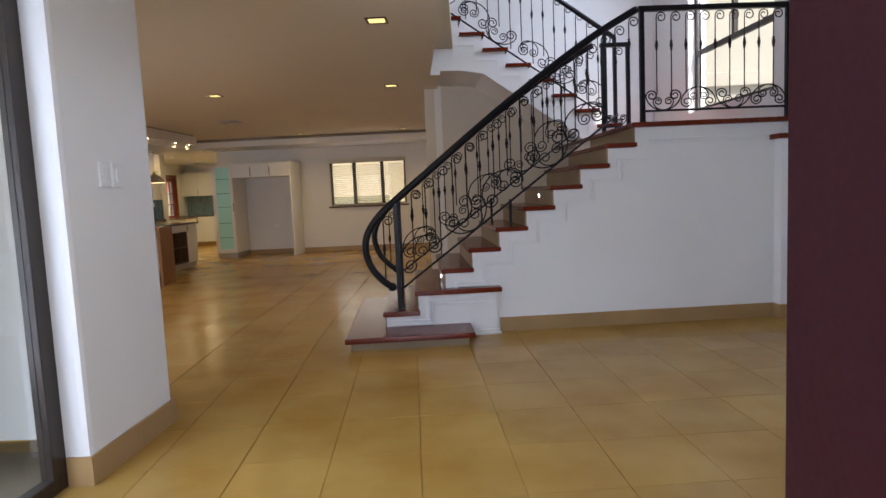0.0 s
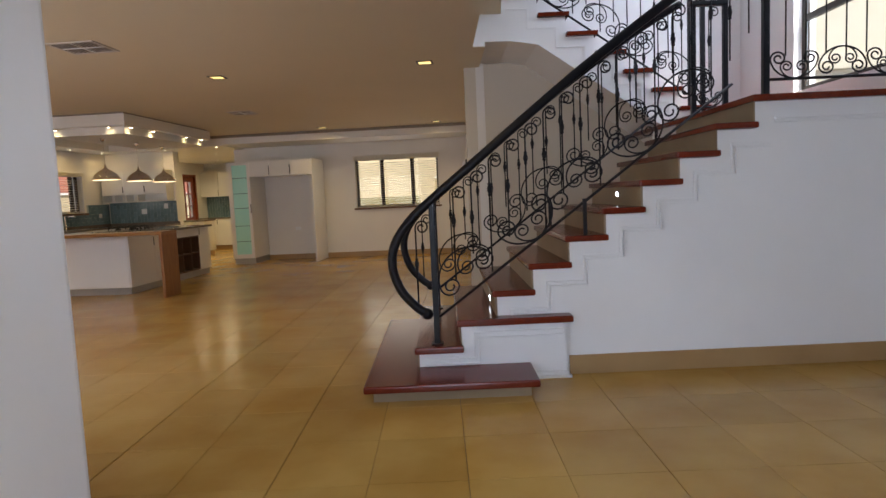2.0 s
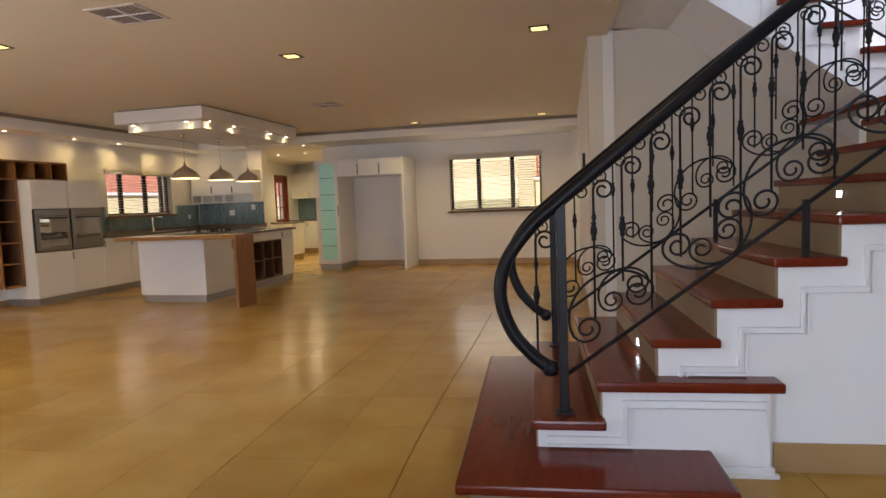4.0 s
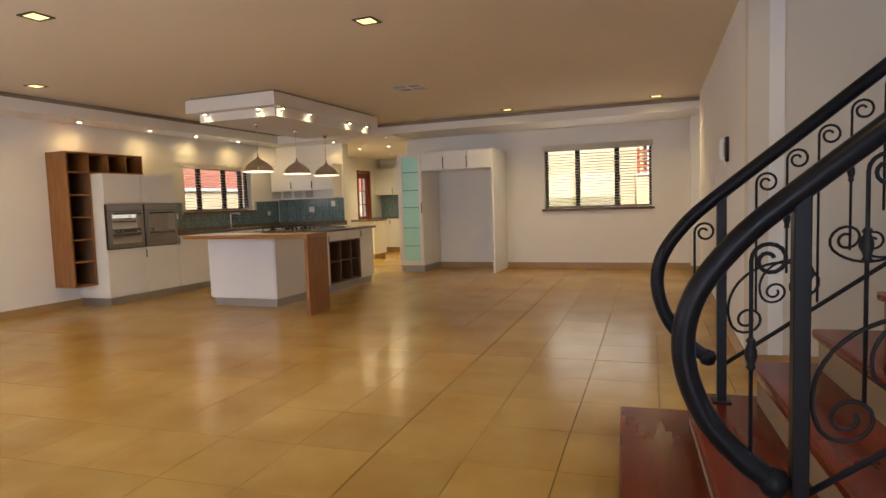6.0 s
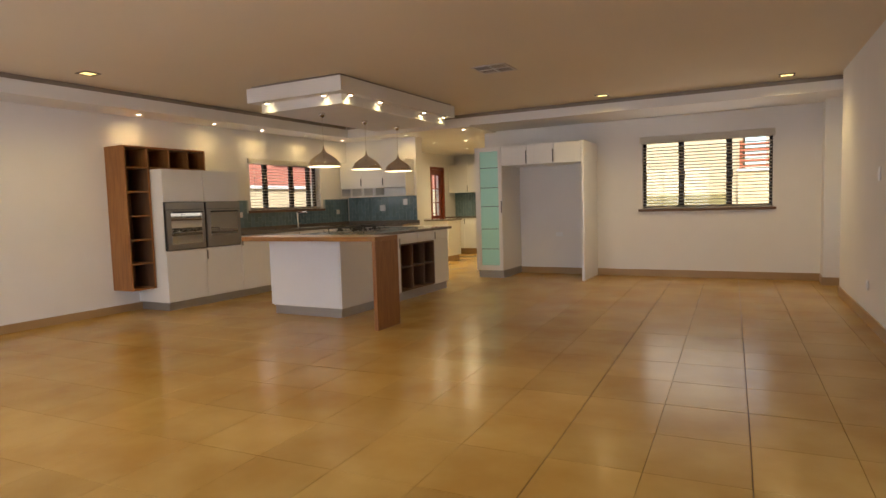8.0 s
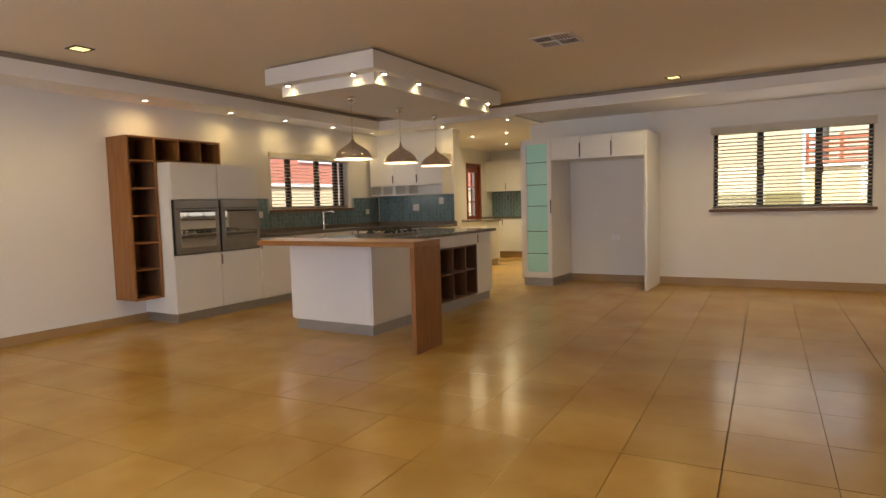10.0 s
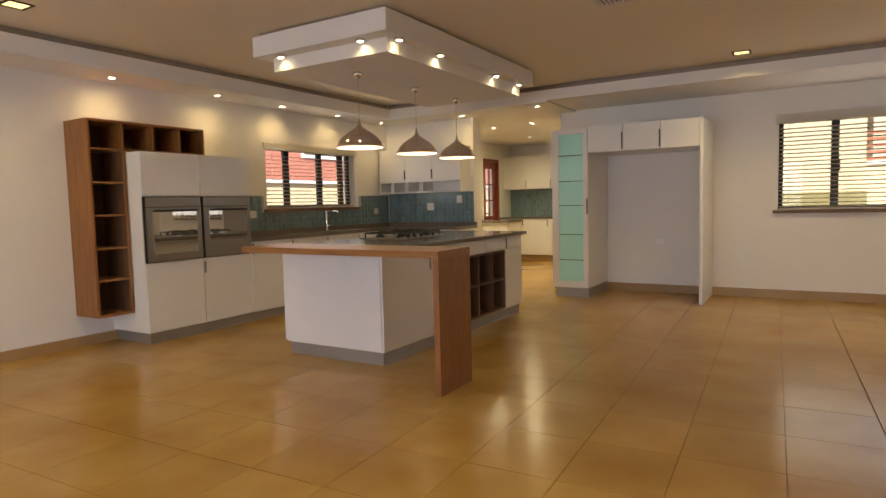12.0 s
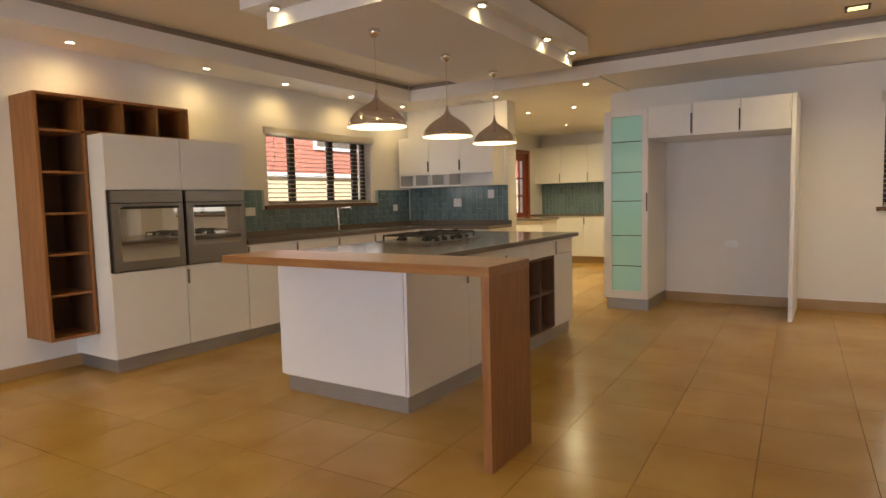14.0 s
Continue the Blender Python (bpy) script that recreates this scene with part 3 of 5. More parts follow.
def flight_rail(v, newel_u, xf, label):
    rail = thing("stair_railing", (newel_u, v, RISE[2]), label, "railing", group="stair railings", m=xf)
    def top_z(u):
        pts = [(-0.85, 1.24), (-0.13, 1.815), (0.27, 2.12), (0.9, 2.555), (1.33, 2.81)]
        return float(np.interp(u, [p[0] for p in pts], [p[1] for p in pts]))
    def low_z(u):
        return 0.43 + 0.735 * (u + 0.85)
    curve = [(1.33, v, 2.80), (0.9, v, top_z(0.9)), (0.27, v, top_z(0.27)), (-0.13, v, top_z(-0.13)), (-0.6, v, top_z(-0.6)), (-0.85, v, 1.24), (-1.01, v, 1.10), (-1.12, v, 0.945), (-1.145, v, 0.79), (-1.095, v, 0.63), (-1.0, v, 0.515), (-0.93, v, 0.462)]
    bm = bmesh.new()
    handrail(bm, smooth_path(curve, 7))
    hr = part("handrail", bm, rail_black, rail, m=xf, smooth=True)
    part("end_ball", lathe([(0.001, -0.042), (0.03, -0.03), (0.042, 0), (0.03, 0.03), (0.001, 0.042)], (-0.925, v, 0.458), 14), rail_black, hr, m=xf, smooth=True)
    part("newel", boxes((newel_u - 0.0205, newel_u + 0.0205, v - 0.0205, v + 0.0205, RISE[2], 1.23), bevel=0.004), rail_black, rail, m=xf)
    part("foot_plate", boxes((newel_u - 0.04, newel_u + 0.04, v - 0.04, v + 0.04, RISE[2], RISE[2] + 0.008), bevel=0.002), rail_black, rail, m=xf)
    bm = bmesh.new()
    tube(bm, [(-0.85, v, low_z(-0.85)), (1.15, v, low_z(1.15))], 0.010, 6)
    part("bottom_bar", bm, iron, rail, m=xf, smooth=True)
    for u in (0.16,):
        k = max(k for k in range(4, 12) if NOSE[k] <= u)
        part("stay", boxes((u - 0.012, u + 0.012, v - 0.012, v + 0.012, RISE[k], low_z(u) + 0.02)), iron, rail, m=xf)
    n = 17
    for i in range(n):
        u = -0.72 + i * (1.98 / (n - 1))
        long = i % 3
        z0 = low_z(u) + (0.24 if long == 1 else (0.02 if long == 2 else 0.16))
        baluster(rail, u, v, z0, top_z(u) - 0.035, top_z(u) - (0.34 if i % 2 else 0.26), 1, xf)
    baluster(rail, -0.98, v, 0.52, 1.09, 0.80, 1, xf)
    for i in range(5):
        u = -0.84 + (i + 0.5) * 0.374
        lyre(rail, u + 0.13, v, low_z(u + 0.13) + 0.008, 0.212, 0.735, xf, i % 2 == 0)
    return rail


flight_rail(0.0, -0.865, HALL, "black wrought iron stair railing with scrolls and a curled handrail")
flight_rail(1.31, -0.865, HALL, "black wrought iron stair railing with scrolls on the far side")


def level_rail(u0, u1, v, z, xf, label, ends=(True, True)):
    rail = thing("landing_railing", ((u0 + u1) / 2, v, z), label, "railing", group="stair railings", m=xf)
    part("handrail", boxes((u0 - 0.03, u1 + 0.02, v - 0.03, v + 0.03, z + 0.965, z + 1.01), bevel=0.01), rail_black, rail, m=xf)
    bm = bmesh.new()
    tube(bm, [(u0, v, z + 0.10), (u1, v, z + 0.10)], 0.010, 6)
    part("bottom_bar", bm, iron, rail, m=xf, smooth=True)
    for u, e in ((u0, ends[0]), (u1, ends[1])):
        if e:
            part("post", boxes((u - 0.02, u + 0.02, v - 0.02, v + 0.02, z, z + 0.97), bevel=0.003), rail_black, rail, m=xf)
    n = max(2, round((u1 - u0) / 0.135))
    for i in range(1, n):
        u = u0 + (u1 - u0) * i / n
        baluster(rail, u, v, z + (0.25 if i % 2 else 0.20), z + 0.955, z + 0.67, 1, xf)
    m = max(1, round((u1 - u0) / 0.36))
    pitch = (u1 - u0 - 0.05) / m
    for i in range(m):
        lyre(rail, u0 + 0.03 + pitch * (i + 0.5), v, z + 0.105, pitch / 2, 0.0, xf, i % 2 == 1)
    return rail


level_rail(1.385, 2.72, 0.03, LAND, HALL, "black wrought iron landing railing with scrolls")
level_rail(1.46, 1.74, 1.36, LAND, HALL, "short black wrought iron railing at the stair turn")


def upper_rail(v, xf):
    rail = thing("upper_railing", (1.7, v, LAND), "black wrought iron railing climbing the upper flight", "railing", group="stair railings", m=xf)
    def top_z(u):
        return 3.02 - 0.69 * (u - 1.78)
    def low_z(u):
        return 2.08 - 0.69 * (u - 1.70)
    bm = bmesh.new()
    handrail(bm, [(1.78, v, top_z(1.78)), (-0.4, v, top_z(-0.4))], 0.028)
    part("handrail", bm, rail_black, rail, m=xf, smooth=True)
    for u in (1.78, 1.66):
        part("post", boxes((u - 0.02, u + 0.02, v - 0.02, v + 0.02, LAND if u > 1.7 else Z2[0], top_z(u)), bevel=0.003), rail_black, rail, m=xf)
    bm = bmesh.new()
    tube(bm, [(1.78, v, low_z(1.78)), (-0.4, v, low_z(-0.4))], 0.010, 6)
    part("bottom_bar", bm, iron, rail, m=xf, smooth=True)
    for u in (1.13, 0.2):
        k = max(k for k in range(0, 8) if U2[k] >= u)
        part("stay", boxes((u - 0.011, u + 0.011, v - 0.011, v + 0.011, Z2[k], low_z(u))), iron, rail, m=xf)
    n = 16
    for i in range(n):
        u = 1.58 - i * (1.95 / (n - 1))
        baluster(rail, u, v, low_z(u) + (0.22 if i % 2 else 0.05), top_z(u) - 0.03, top_z(u) - (0.30 if i % 2 else 0.38), 1, xf)
    for i in range(6):
        u = 1.50 - i * 0.345
        lyre(rail, u - 0.12, v, low_z(u - 0.12) + 0.008, 0.203, -0.69, xf, i % 2 == 0)
    return rail


upper_rail(1.91, HALL)

# ---- windows and doors ----


def window_x(name, x, y0, y1, z0, z1, mull, label):
    """A dark metal window in a wall that faces along x, with its panes."""
    w = tagged(new(name), label, "window", kind="structure")
    w.location = (x, (y0 + y1) / 2, z0)
    f = 0.045
    part("window_frame", boxes((x, x + 0.05, y0, y1, z0, z0 + f), (x, x + 0.05, y0, y1, z1 - f, z1), (x, x + 0.05, y0, y0 + f, z0 + f, z1 - f), (x, x + 0.05, y1 - f, y1, z0 + f, z1 - f), *[(x, x + 0.05, m - 0.04, m + 0.04, z0 + f, z1 - f) for m in mull], bevel=0.003), dark_frame, w)
    cuts = [y0, *mull, y1]
    for a, b in zip(cuts, cuts[1:]):
        p = part("pane", boxes((x + 0.02, x + 0.026, a + 0.035, b - 0.035, z0 + f, z1 - f)), pane_glass, w)
        p.visible_shadow = False
    return w


def window_y(name, y, x0, x1, z0, z1, mull, label):
    w = tagged(new(name), label, "window", kind="structure")
    w.location = ((x0 + x1) / 2, y, z0)
    f = 0.045
    part("window_frame", boxes((x0, x1, y, y + 0.05, z0, z0 + f), (x0, x1, y, y + 0.05, z1 - f, z1), (x0, x0 + f, y, y + 0.05, z0 + f, z1 - f), (x1 - f, x1, y, y + 0.05, z0 + f, z1 - f), *[(m - 0.04, m + 0.04, y, y + 0.05, z0 + f, z1 - f) for m in mull], bevel=0.003), dark_frame, w)
    cuts = [x0, *mull, x1]
    for a, b in zip(cuts, cuts[1:]):
        p = part("pane", boxes((a + 0.035, b - 0.035, y + 0.02, y + 0.026, z0 + f, z1 - f)), pane_glass, w)
        p.visible_shadow = False
    return w


win1 = window_x("window_1", LEFT - 0.16, *WIN_1, (12.10, 12.72, 13.16), "dark framed kitchen window in four panes")
win2 = window_y("window_2", FAR + 0.11, *WIN_2, (-1.93, -1.26), "dark framed living room window in three panes")
for w, hx, hy in ((win1, LEFT - 0.105, 12.74), (win2, -1.89, FAR + 0.105), (win2, -1.22, FAR + 0.105)):
    part("catch", boxes((hx - 0.012, hx + 0.012, hy - 0.012, hy + 0.012, 1.50, 1.62), bevel=0.004), black_iron, w)
part("window_sill", boxes((LEFT - 0.16, LEFT + 0.045, WIN_1[0] - 0.06, WIN_1[1] + 0.06, WIN_1[2] - 0.04, WIN_1[2] - 0.002), bevel=0.005), walnut, win1, "brown tiled sill")
part("window_sill", boxes((WIN_2[0] - 0.05, WIN_2[1] + 0.05, FAR - 0.05, FAR + 0.11, WIN_2[2] - 0.04, WIN_2[2] - 0.002), bevel=0.005), walnut, win2, "brown tiled sill")


def blind(axis, fixed, a0, a1, z0, z1, label):
    """A venetian blind: head rail, many tilted slats, cords and a bottom rail."""
    mid = (a0 + a1) / 2
    at = (fixed, mid, z0) if axis == "x" else (mid, fixed, z0)
    b = thing("venetian_blind", at, label, "blind", group="venetian blinds")
    def bx(p, q, d0, d1, r, s):
        return (fixed + d0, fixed + d1, p, q, r, s) if axis == "x" else (p, q, fixed + d0, fixed + d1, r, s)
    part("head_rail", boxes(bx(a0, a1, -0.02, 0.02, z1 - 0.05, z1), bevel=0.006), slat_cream, b)
    out = 1 if axis == "x" else -1
    part("pelmet", boxes(bx(a0 - 0.045, a1 + 0.045, *sorted((out * 0.036, out * 0.062)), z1 - 0.045, z1 + (0.028 if axis == "x" else 0.055)), bevel=0.006), slat_cream, b)
    part("bottom_rail", boxes(bx(a0, a1, -0.014, 0.014, z0, z0 + 0.016), bevel=0.003), slat_cream, b)
    n = int((z1 - z0 - 0.08) / 0.048)
    me = None
    for i in range(n):
        z = z0 + 0.03 + i * 0.048
        if me is None:
            bm = bmesh.new()
            prof = [(-0.022, 0.0050), (0, 0.0026), (0.022, -0.0034), (0.022, -0.0058), (0, 0.0002), (-0.022, 0.0028)]
            rings = []
            for e in (a0, a1):
                rings.append([bm.verts.new((fixed + d, e, h) if axis == "x" else (e, fixed + d, h)) for d, h in prof])
            for k in range(6):
                bm.faces.new((rings[0][k], rings[0][(k + 1) % 6], rings[1][(k + 1) % 6], rings[1][k]))
            bm.faces.new(rings[0])
            bm.faces.new(rings[1])
            ob = part("slat", bm, slat_cream, b)
            me = ob.data
        else:
            ob = new("slat", me)
            ob.parent = b
            ob.matrix_parent_inverse = Matrix.Translation(-b.location)
        ob.location = (0, 0, z)
    for f in (0.12, 0.5, 0.88):
        bm = bmesh.new()
        a = a0 + (a1 - a0) * f
        tube(bm, [(fixed, a, z0), (fixed, a, z1 - 0.05)] if axis == "x" else [(a, fixed, z0), (a, fixed, z1 - 0.05)], 0.0012, 4)
        part("cord", bm, slat_cream, b)
    bm = bmesh.new()
    e = a0 + 0.10
    tube(bm, [(fixed + 0.03, e, z0 + 0.22), (fixed + 0.03, e, z1 - 0.05)] if axis == "x" else [(e, fixed - 0.03, z0 + 0.22), (e, fixed - 0.03, z1 - 0.05)], 0.003, 5)
    part("wand", bm, slat_cream, b)
    return b


blind("x", LEFT - 0.035, WIN_1[0] + 0.01, WIN_1[1] - 0.01, WIN_1[2] + 0.004, WIN_1[3] - 0.002, "cream venetian blind lowered over the kitchen window")
blind("y", FAR + 0.035, WIN_2[0] + 0.01, WIN_2[1] - 0.01, WIN_2[2] + 0.004, WIN_2[3] - 0.002, "cream venetian blind lowered over the living room window")

# tall window beside the landing
hw = tagged(new("window_3"), "tall dark framed stairwell window with a transom", "window", kind="structure")
hw.location = hall(RIGHT + 0.06, 1.2, 2.12)
hx = RIGHT + 0.08
part("window_frame", boxes((hx, hx + 0.05, 0.35, 2.12, 2.12, 2.17), (hx, hx + 0.05, 0.35, 2.12, 2.80, 2.86), (hx, hx + 0.05, 0.35, 2.12, 4.54, 4.6), (hx, hx + 0.05, 0.35, 0.41, 2.17, 4.54), (hx, hx + 0.05, 2.06, 2.12, 2.17, 4.54), (hx, hx + 0.05, 1.2, 1.26, 2.86, 4.54), bevel=0.003), dark_frame, hw, m=HALL)
for z0, z1 in ((2.17, 2.80), (2.86, 4.54)):
    p = part("pane", boxes((hx + 0.02, hx + 0.026, 0.41, 2.06, z0, z1)), pane_glass, hw, m=HALL)
    p.visible_shadow = False

# front door, standing open
fd = tagged(new("door_1"), "maroon front door standing open", "door", kind="structure")
fd.location = (1.13, 0.6, 0)
part("leaf", boxes((1.105, 1.15, 0.16, 1.072, 0.01, 2.15), bevel=0.003), maroon, fd)
# glazed terrace door
td = tagged(new("door_2"), "dark framed glazed terrace door, closed", "door", kind="structure")
td.location = (-1.25, 1.6, 0)
part("door_frame", boxes((-1.30, -1.235, 0.35, 2.858, 0.0, 0.07), (-1.30, -1.235, 0.35, 2.858, 2.22, 2.3), (-1.30, -1.235, 2.765, 2.858, 0.07, 2.22), (-1.30, -1.235, 0.35, 0.42, 0.07, 2.22), (-1.30, -1.24, 1.54, 1.62, 0.07, 2.22), bevel=0.004), dark_frame, td)
for a, b in ((0.42, 1.54), (1.62, 2.765)):
    p = part("pane", boxes((-1.272, -1.264, a, b, 0.07, 2.22)), pane_glass, td)
    p.visible_shadow = False
# wide terrace door of the living room
ld = tagged(new("door_4"), "dark framed sliding terrace doors", "door", kind="structure")
ld.location = (-4.5, 3.5, 0)
part("door_frame", boxes((-6.7, -2.3, 3.50, 3.56, 0, 0.06), (-6.7, -2.3, 3.50, 3.56, 2.13, 2.2), *[(x - 0.04, x + 0.04, 3.50, 3.56, 0.06, 2.13) for x in (-6.66, -5.2, -3.8, -2.34)], bevel=0.004), dark_frame, ld)
for a, b in ((-6.62, -5.24), (-5.16, -3.84), (-3.76, -2.38)):
    p = part("pane", boxes((a, b, 3.525, 3.533, 0.06, 2.13)), pane_glass, ld)
    p.visible_shadow = False
# kitchen back door with small panes
kd = tagged(new("door_3"), "red-brown wooden back door with small glass panes", "door", kind="structure")
kd.location = (LEFT, 17.7, 0)
y0, y1 = BACK_DOOR[0], BACK_DOOR[1]
part("door_frame", boxes((LEFT - 0.12, LEFT + 0.015, y0, y0 + 0.06, 0, 2.07), (LEFT - 0.12, LEFT + 0.015, y1 - 0.06, y1, 0, 2.07), (LEFT - 0.12, LEFT + 0.015, y0, y1, 2.07, 2.13), bevel=0.003), door_red, kd)
bars = [(LEFT - 0.08, LEFT - 0.035, y0 + 0.065, y0 + 0.16, 0.02, 2.065), (LEFT - 0.08, LEFT - 0.035, y1 - 0.16, y1 - 0.065, 0.02, 2.065), (LEFT - 0.08, LEFT - 0.035, y0 + 0.16, y1 - 0.16, 0.02, 0.95), (LEFT - 0.08, LEFT - 0.035, y0 + 0.16, y1 - 0.16, 1.93, 2.065)]
for z in (1.27, 1.60):
    bars.append((LEFT - 0.075, LEFT - 0.04, y0 + 0.16, y1 - 0.16, z - 0.015, z + 0.015))
ym = (y0 + y1) / 2
bars.append((LEFT - 0.0755, LEFT - 0.0405, ym - 0.015, ym + 0.015, 0.95, 1.93))
part("leaf", boxes(*bars, bevel=0.003), door_red, kd)
for za, zb in ((0.95, 1.255), (1.285, 1.585), (1.615, 1.93)):
    for ya, yb in ((y0 + 0.16, ym - 0.015), (ym + 0.015, y1 - 0.16)):
        p = part("pane", boxes((LEFT - 0.06, LEFT - 0.055, ya, yb, za, zb)), pane_glass, kd)
        p.visible_shadow = False
part("door_handle", boxes((LEFT - 0.035, LEFT + 0.01, y0 + 0.10, y0 + 0.12, 1.0, 1.02), (LEFT, LEFT + 0.012, y0 + 0.10, y0 + 0.22, 1.0, 1.02), bevel=0.003), chrome, kd)

# ---- kitchen: tall unit with ovens ----
TF = -7.31
tall = thing("oven_cabinet", (-7.6, 10.25, 0), "white tall kitchen cabinet holding two ovens", "cabinet")
part("body", boxes((LEFT, TF - 0.022, 9.645, 10.86, 0.10, 1.765)), cabinet_white, tall)
part("plinth", boxes((LEFT, TF - 0.02, 9.66, 10.86, 0, 0.098)), plinth_metal, tall, "brushed metal plinth")
for ya, yb in ((9.645, 10.252), (10.256, 10.86)):
    for za, zb in ((0.102, 0.742), (1.362, 1.765)):
        d = part("door", boxes((TF - 0.02, TF, ya, yb - 0.001, za, zb), bevel=0.002), cabinet_white, tall)
        if za < 0.5 and ya > 10:
            part("handle", boxes((TF, TF + 0.012, ya + 0.004, ya + 0.02, 0.60, 0.715), bevel=0.002), steel, d, "steel edge pull")


def oven(ya, yb, z0, z1, label, big):
    o = thing("oven", (TF, (ya + yb) / 2, z0), label, "oven", group="built-in ovens")
    part("body", boxes((TF - 0.018, TF + 0.004, ya, yb, z0, z1)), black_iron, o)
    part("control_panel", boxes((TF + 0.002, TF + 0.020, ya + 0.006, yb - 0.006, z1 - 0.095, z1 - 0.004), bevel=0.003), steel, o, "steel control panel")
    d = part("door", boxes((TF + 0.002, TF + 0.022, ya + 0.006, yb - 0.006, z0 + 0.006, z1 - 0.10), bevel=0.003), steel, o, "steel oven door")
    part("window", boxes((TF + 0.020, TF + 0.0245, ya + 0.07, yb - 0.06, z0 + (0.075 if big else 0.16), z1 - 0.13), bevel=0.002), oven_glass, d, "dark oven glass")
    part("handle", boxes((TF + 0.045, TF + 0.062, ya + 0.08, yb - 0.07, z1 - 0.142, z1 - 0.122), (TF + 0.02, TF + 0.05, ya + 0.09, ya + 0.105, z1 - 0.140, z1 - 0.124), (TF + 0.02, TF + 0.05, yb - 0.095, yb - 0.08, z1 - 0.140, z1 - 0.124), bevel=0.003), black_iron, d, "dark bar handle")
    return o


oven(9.652, 10.247, 0.748, 1.356, "stainless steel built-in oven with dark glass door", True)
oven(10.261, 10.855, 0.748, 1.356, "stainless steel compact oven with dark glass front", False)

# open oak shelf round the tall unit
sh = thing("wall_shelf", (-7.7, 9.46, 0.285), "oak open wall shelf with empty dark pigeonholes", "shelf")
S0, S1 = LEFT, -7.515
ya, yb, yc = 9.30, 9.632, 10.49
part("side", boxes((S0, S1, ya, ya + 0.022, 0.285, 2.045), bevel=0.002), oak, sh)
part("side", boxes((S0, S1, yb - 0.022, yb, 0.285, 1.775), bevel=0.002), oak, sh)
part("side", boxes((S0, S1, yc - 0.022, yc, 1.797, 2.023), bevel=0.002), oak, sh)
part("top", boxes((S0, S1, ya + 0.022, yc, 2.023, 2.045), bevel=0.002), oak, sh)
part("bottom", boxes((S0, S1, ya + 0.022, yb - 0.022, 0.285, 0.307), bevel=0.002), oak, sh)
part("bottom", boxes((S0, S1, yb, yc, 1.775, 1.797), bevel=0.002), oak, sh)
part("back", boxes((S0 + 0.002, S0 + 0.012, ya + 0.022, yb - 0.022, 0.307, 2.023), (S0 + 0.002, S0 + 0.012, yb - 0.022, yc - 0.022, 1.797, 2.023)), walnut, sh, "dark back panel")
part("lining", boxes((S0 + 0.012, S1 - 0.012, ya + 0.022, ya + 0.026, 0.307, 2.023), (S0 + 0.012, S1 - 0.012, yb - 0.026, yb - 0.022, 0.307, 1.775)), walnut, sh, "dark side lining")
for z in (0.60, 0.89, 1.185, 1.48, 1.775):
    part("shelf_board", boxes((S0 + 0.012, S1 - 0.004, ya + 0.026, yb - 0.026, z, z + 0.018), bevel=0.002), oak, sh)
for y in (yb - 0.01, yb + 0.29, yb + 0.575):
    part("divider", boxes((S0 + 0.012, S1 - 0.002, y - 0.011, y + 0.011, 1.797, 2.023), bevel=0.002), oak, sh)

# ---- kitchen: base units along the window and the back wall ----
CT = 0.905
BF = -7.30
cuts = [10.862, 11.45, 12.05, 12.65, 13.25, 13.56]
for a, b in zip(cuts, cuts[1:]):
    c = thing("base_cabinet", (-7.6, (a + b) / 2, 0), "white kitchen base cabinet below the window", "cabinet", group="base cabinets")
    part("body", boxes((LEFT, BF - 0.02, a, b, 0.10, CT - 0.035)), cabinet_white, c)
    part("plinth", boxes((LEFT, BF - 0.05, a, b, 0, 0.098)), plinth_metal, c)
    d = part("door", boxes((BF - 0.018, BF, a + 0.002, b - 0.002, 0.102, CT - 0.04), bevel=0.002), cabinet_white, c)
    part("handle", boxes((BF, BF + 0.012, a + 0.006, a + 0.02, 0.73, 0.85), bevel=0.002), steel, d)
for a, b in ((-7.28, -6.80), (-6.80, -6.32)):
    c = thing("base_cabinet", ((a + b) / 2, 13.85, 0), "white kitchen base cabinet at the back wall", "cabinet", group="base cabinets")
    part("body", boxes((a, b, 13.58, 14.15, 0.10, CT - 0.035)), cabinet_white, c)
    part("plinth", boxes((a, b, 13.61, 14.15, 0, 0.098)), plinth_metal, c)
    d = part("door", boxes((a + 0.002, b - 0.002, 13.56, 13.578, 0.102, CT - 0.04), bevel=0.002), cabinet_white, c)
    part("handle", boxes((a + 0.006, a + 0.02, 13.548, 13.56, 0.73, 0.85), bevel=0.002), steel, d)
wt = thing("worktop", (-7.5, 12.5, CT - 0.035), "dark grey-brown stone worktop along two walls", "worktop")
part("slab", boxes((LEFT, BF + 0.02, 10.862, 14.15, CT - 0.035, CT), (BF + 0.02, -6.30, 13.54, 14.15, CT - 0.035, CT)), stone_top, wt)
part("upstand", boxes((LEFT, LEFT + 0.016, 10.862, 14.15, CT, CT + 0.05), (LEFT + 0.016, -6.30, 14.134, 14.15, CT, CT + 0.05)), stone_top, wt)
tap = thing("kitchen_tap", (-7.72, 12.52, CT), "tall chrome kitchen tap", "tap")
part("column", lathe([(0.024, 0), (0.024, 0.012), (0.013, 0.02), (0.013, 0.26), (0.001, 0.262)], (-7.72, 12.52, CT), 14), chrome, tap, smooth=True)
bm = bmesh.new()
tube(bm, [(-7.72, 12.52, CT + 0.25), (-7.52, 12.50, CT + 0.262), (-7.50, 12.50, CT + 0.235)], 0.011, 8)
part("spout", bm, chrome, tap, smooth=True)
part("lever", boxes((-7.73, -7.71, 12.53, 12.60, CT + 0.06, CT + 0.075), bevel=0.003), chrome, tap)
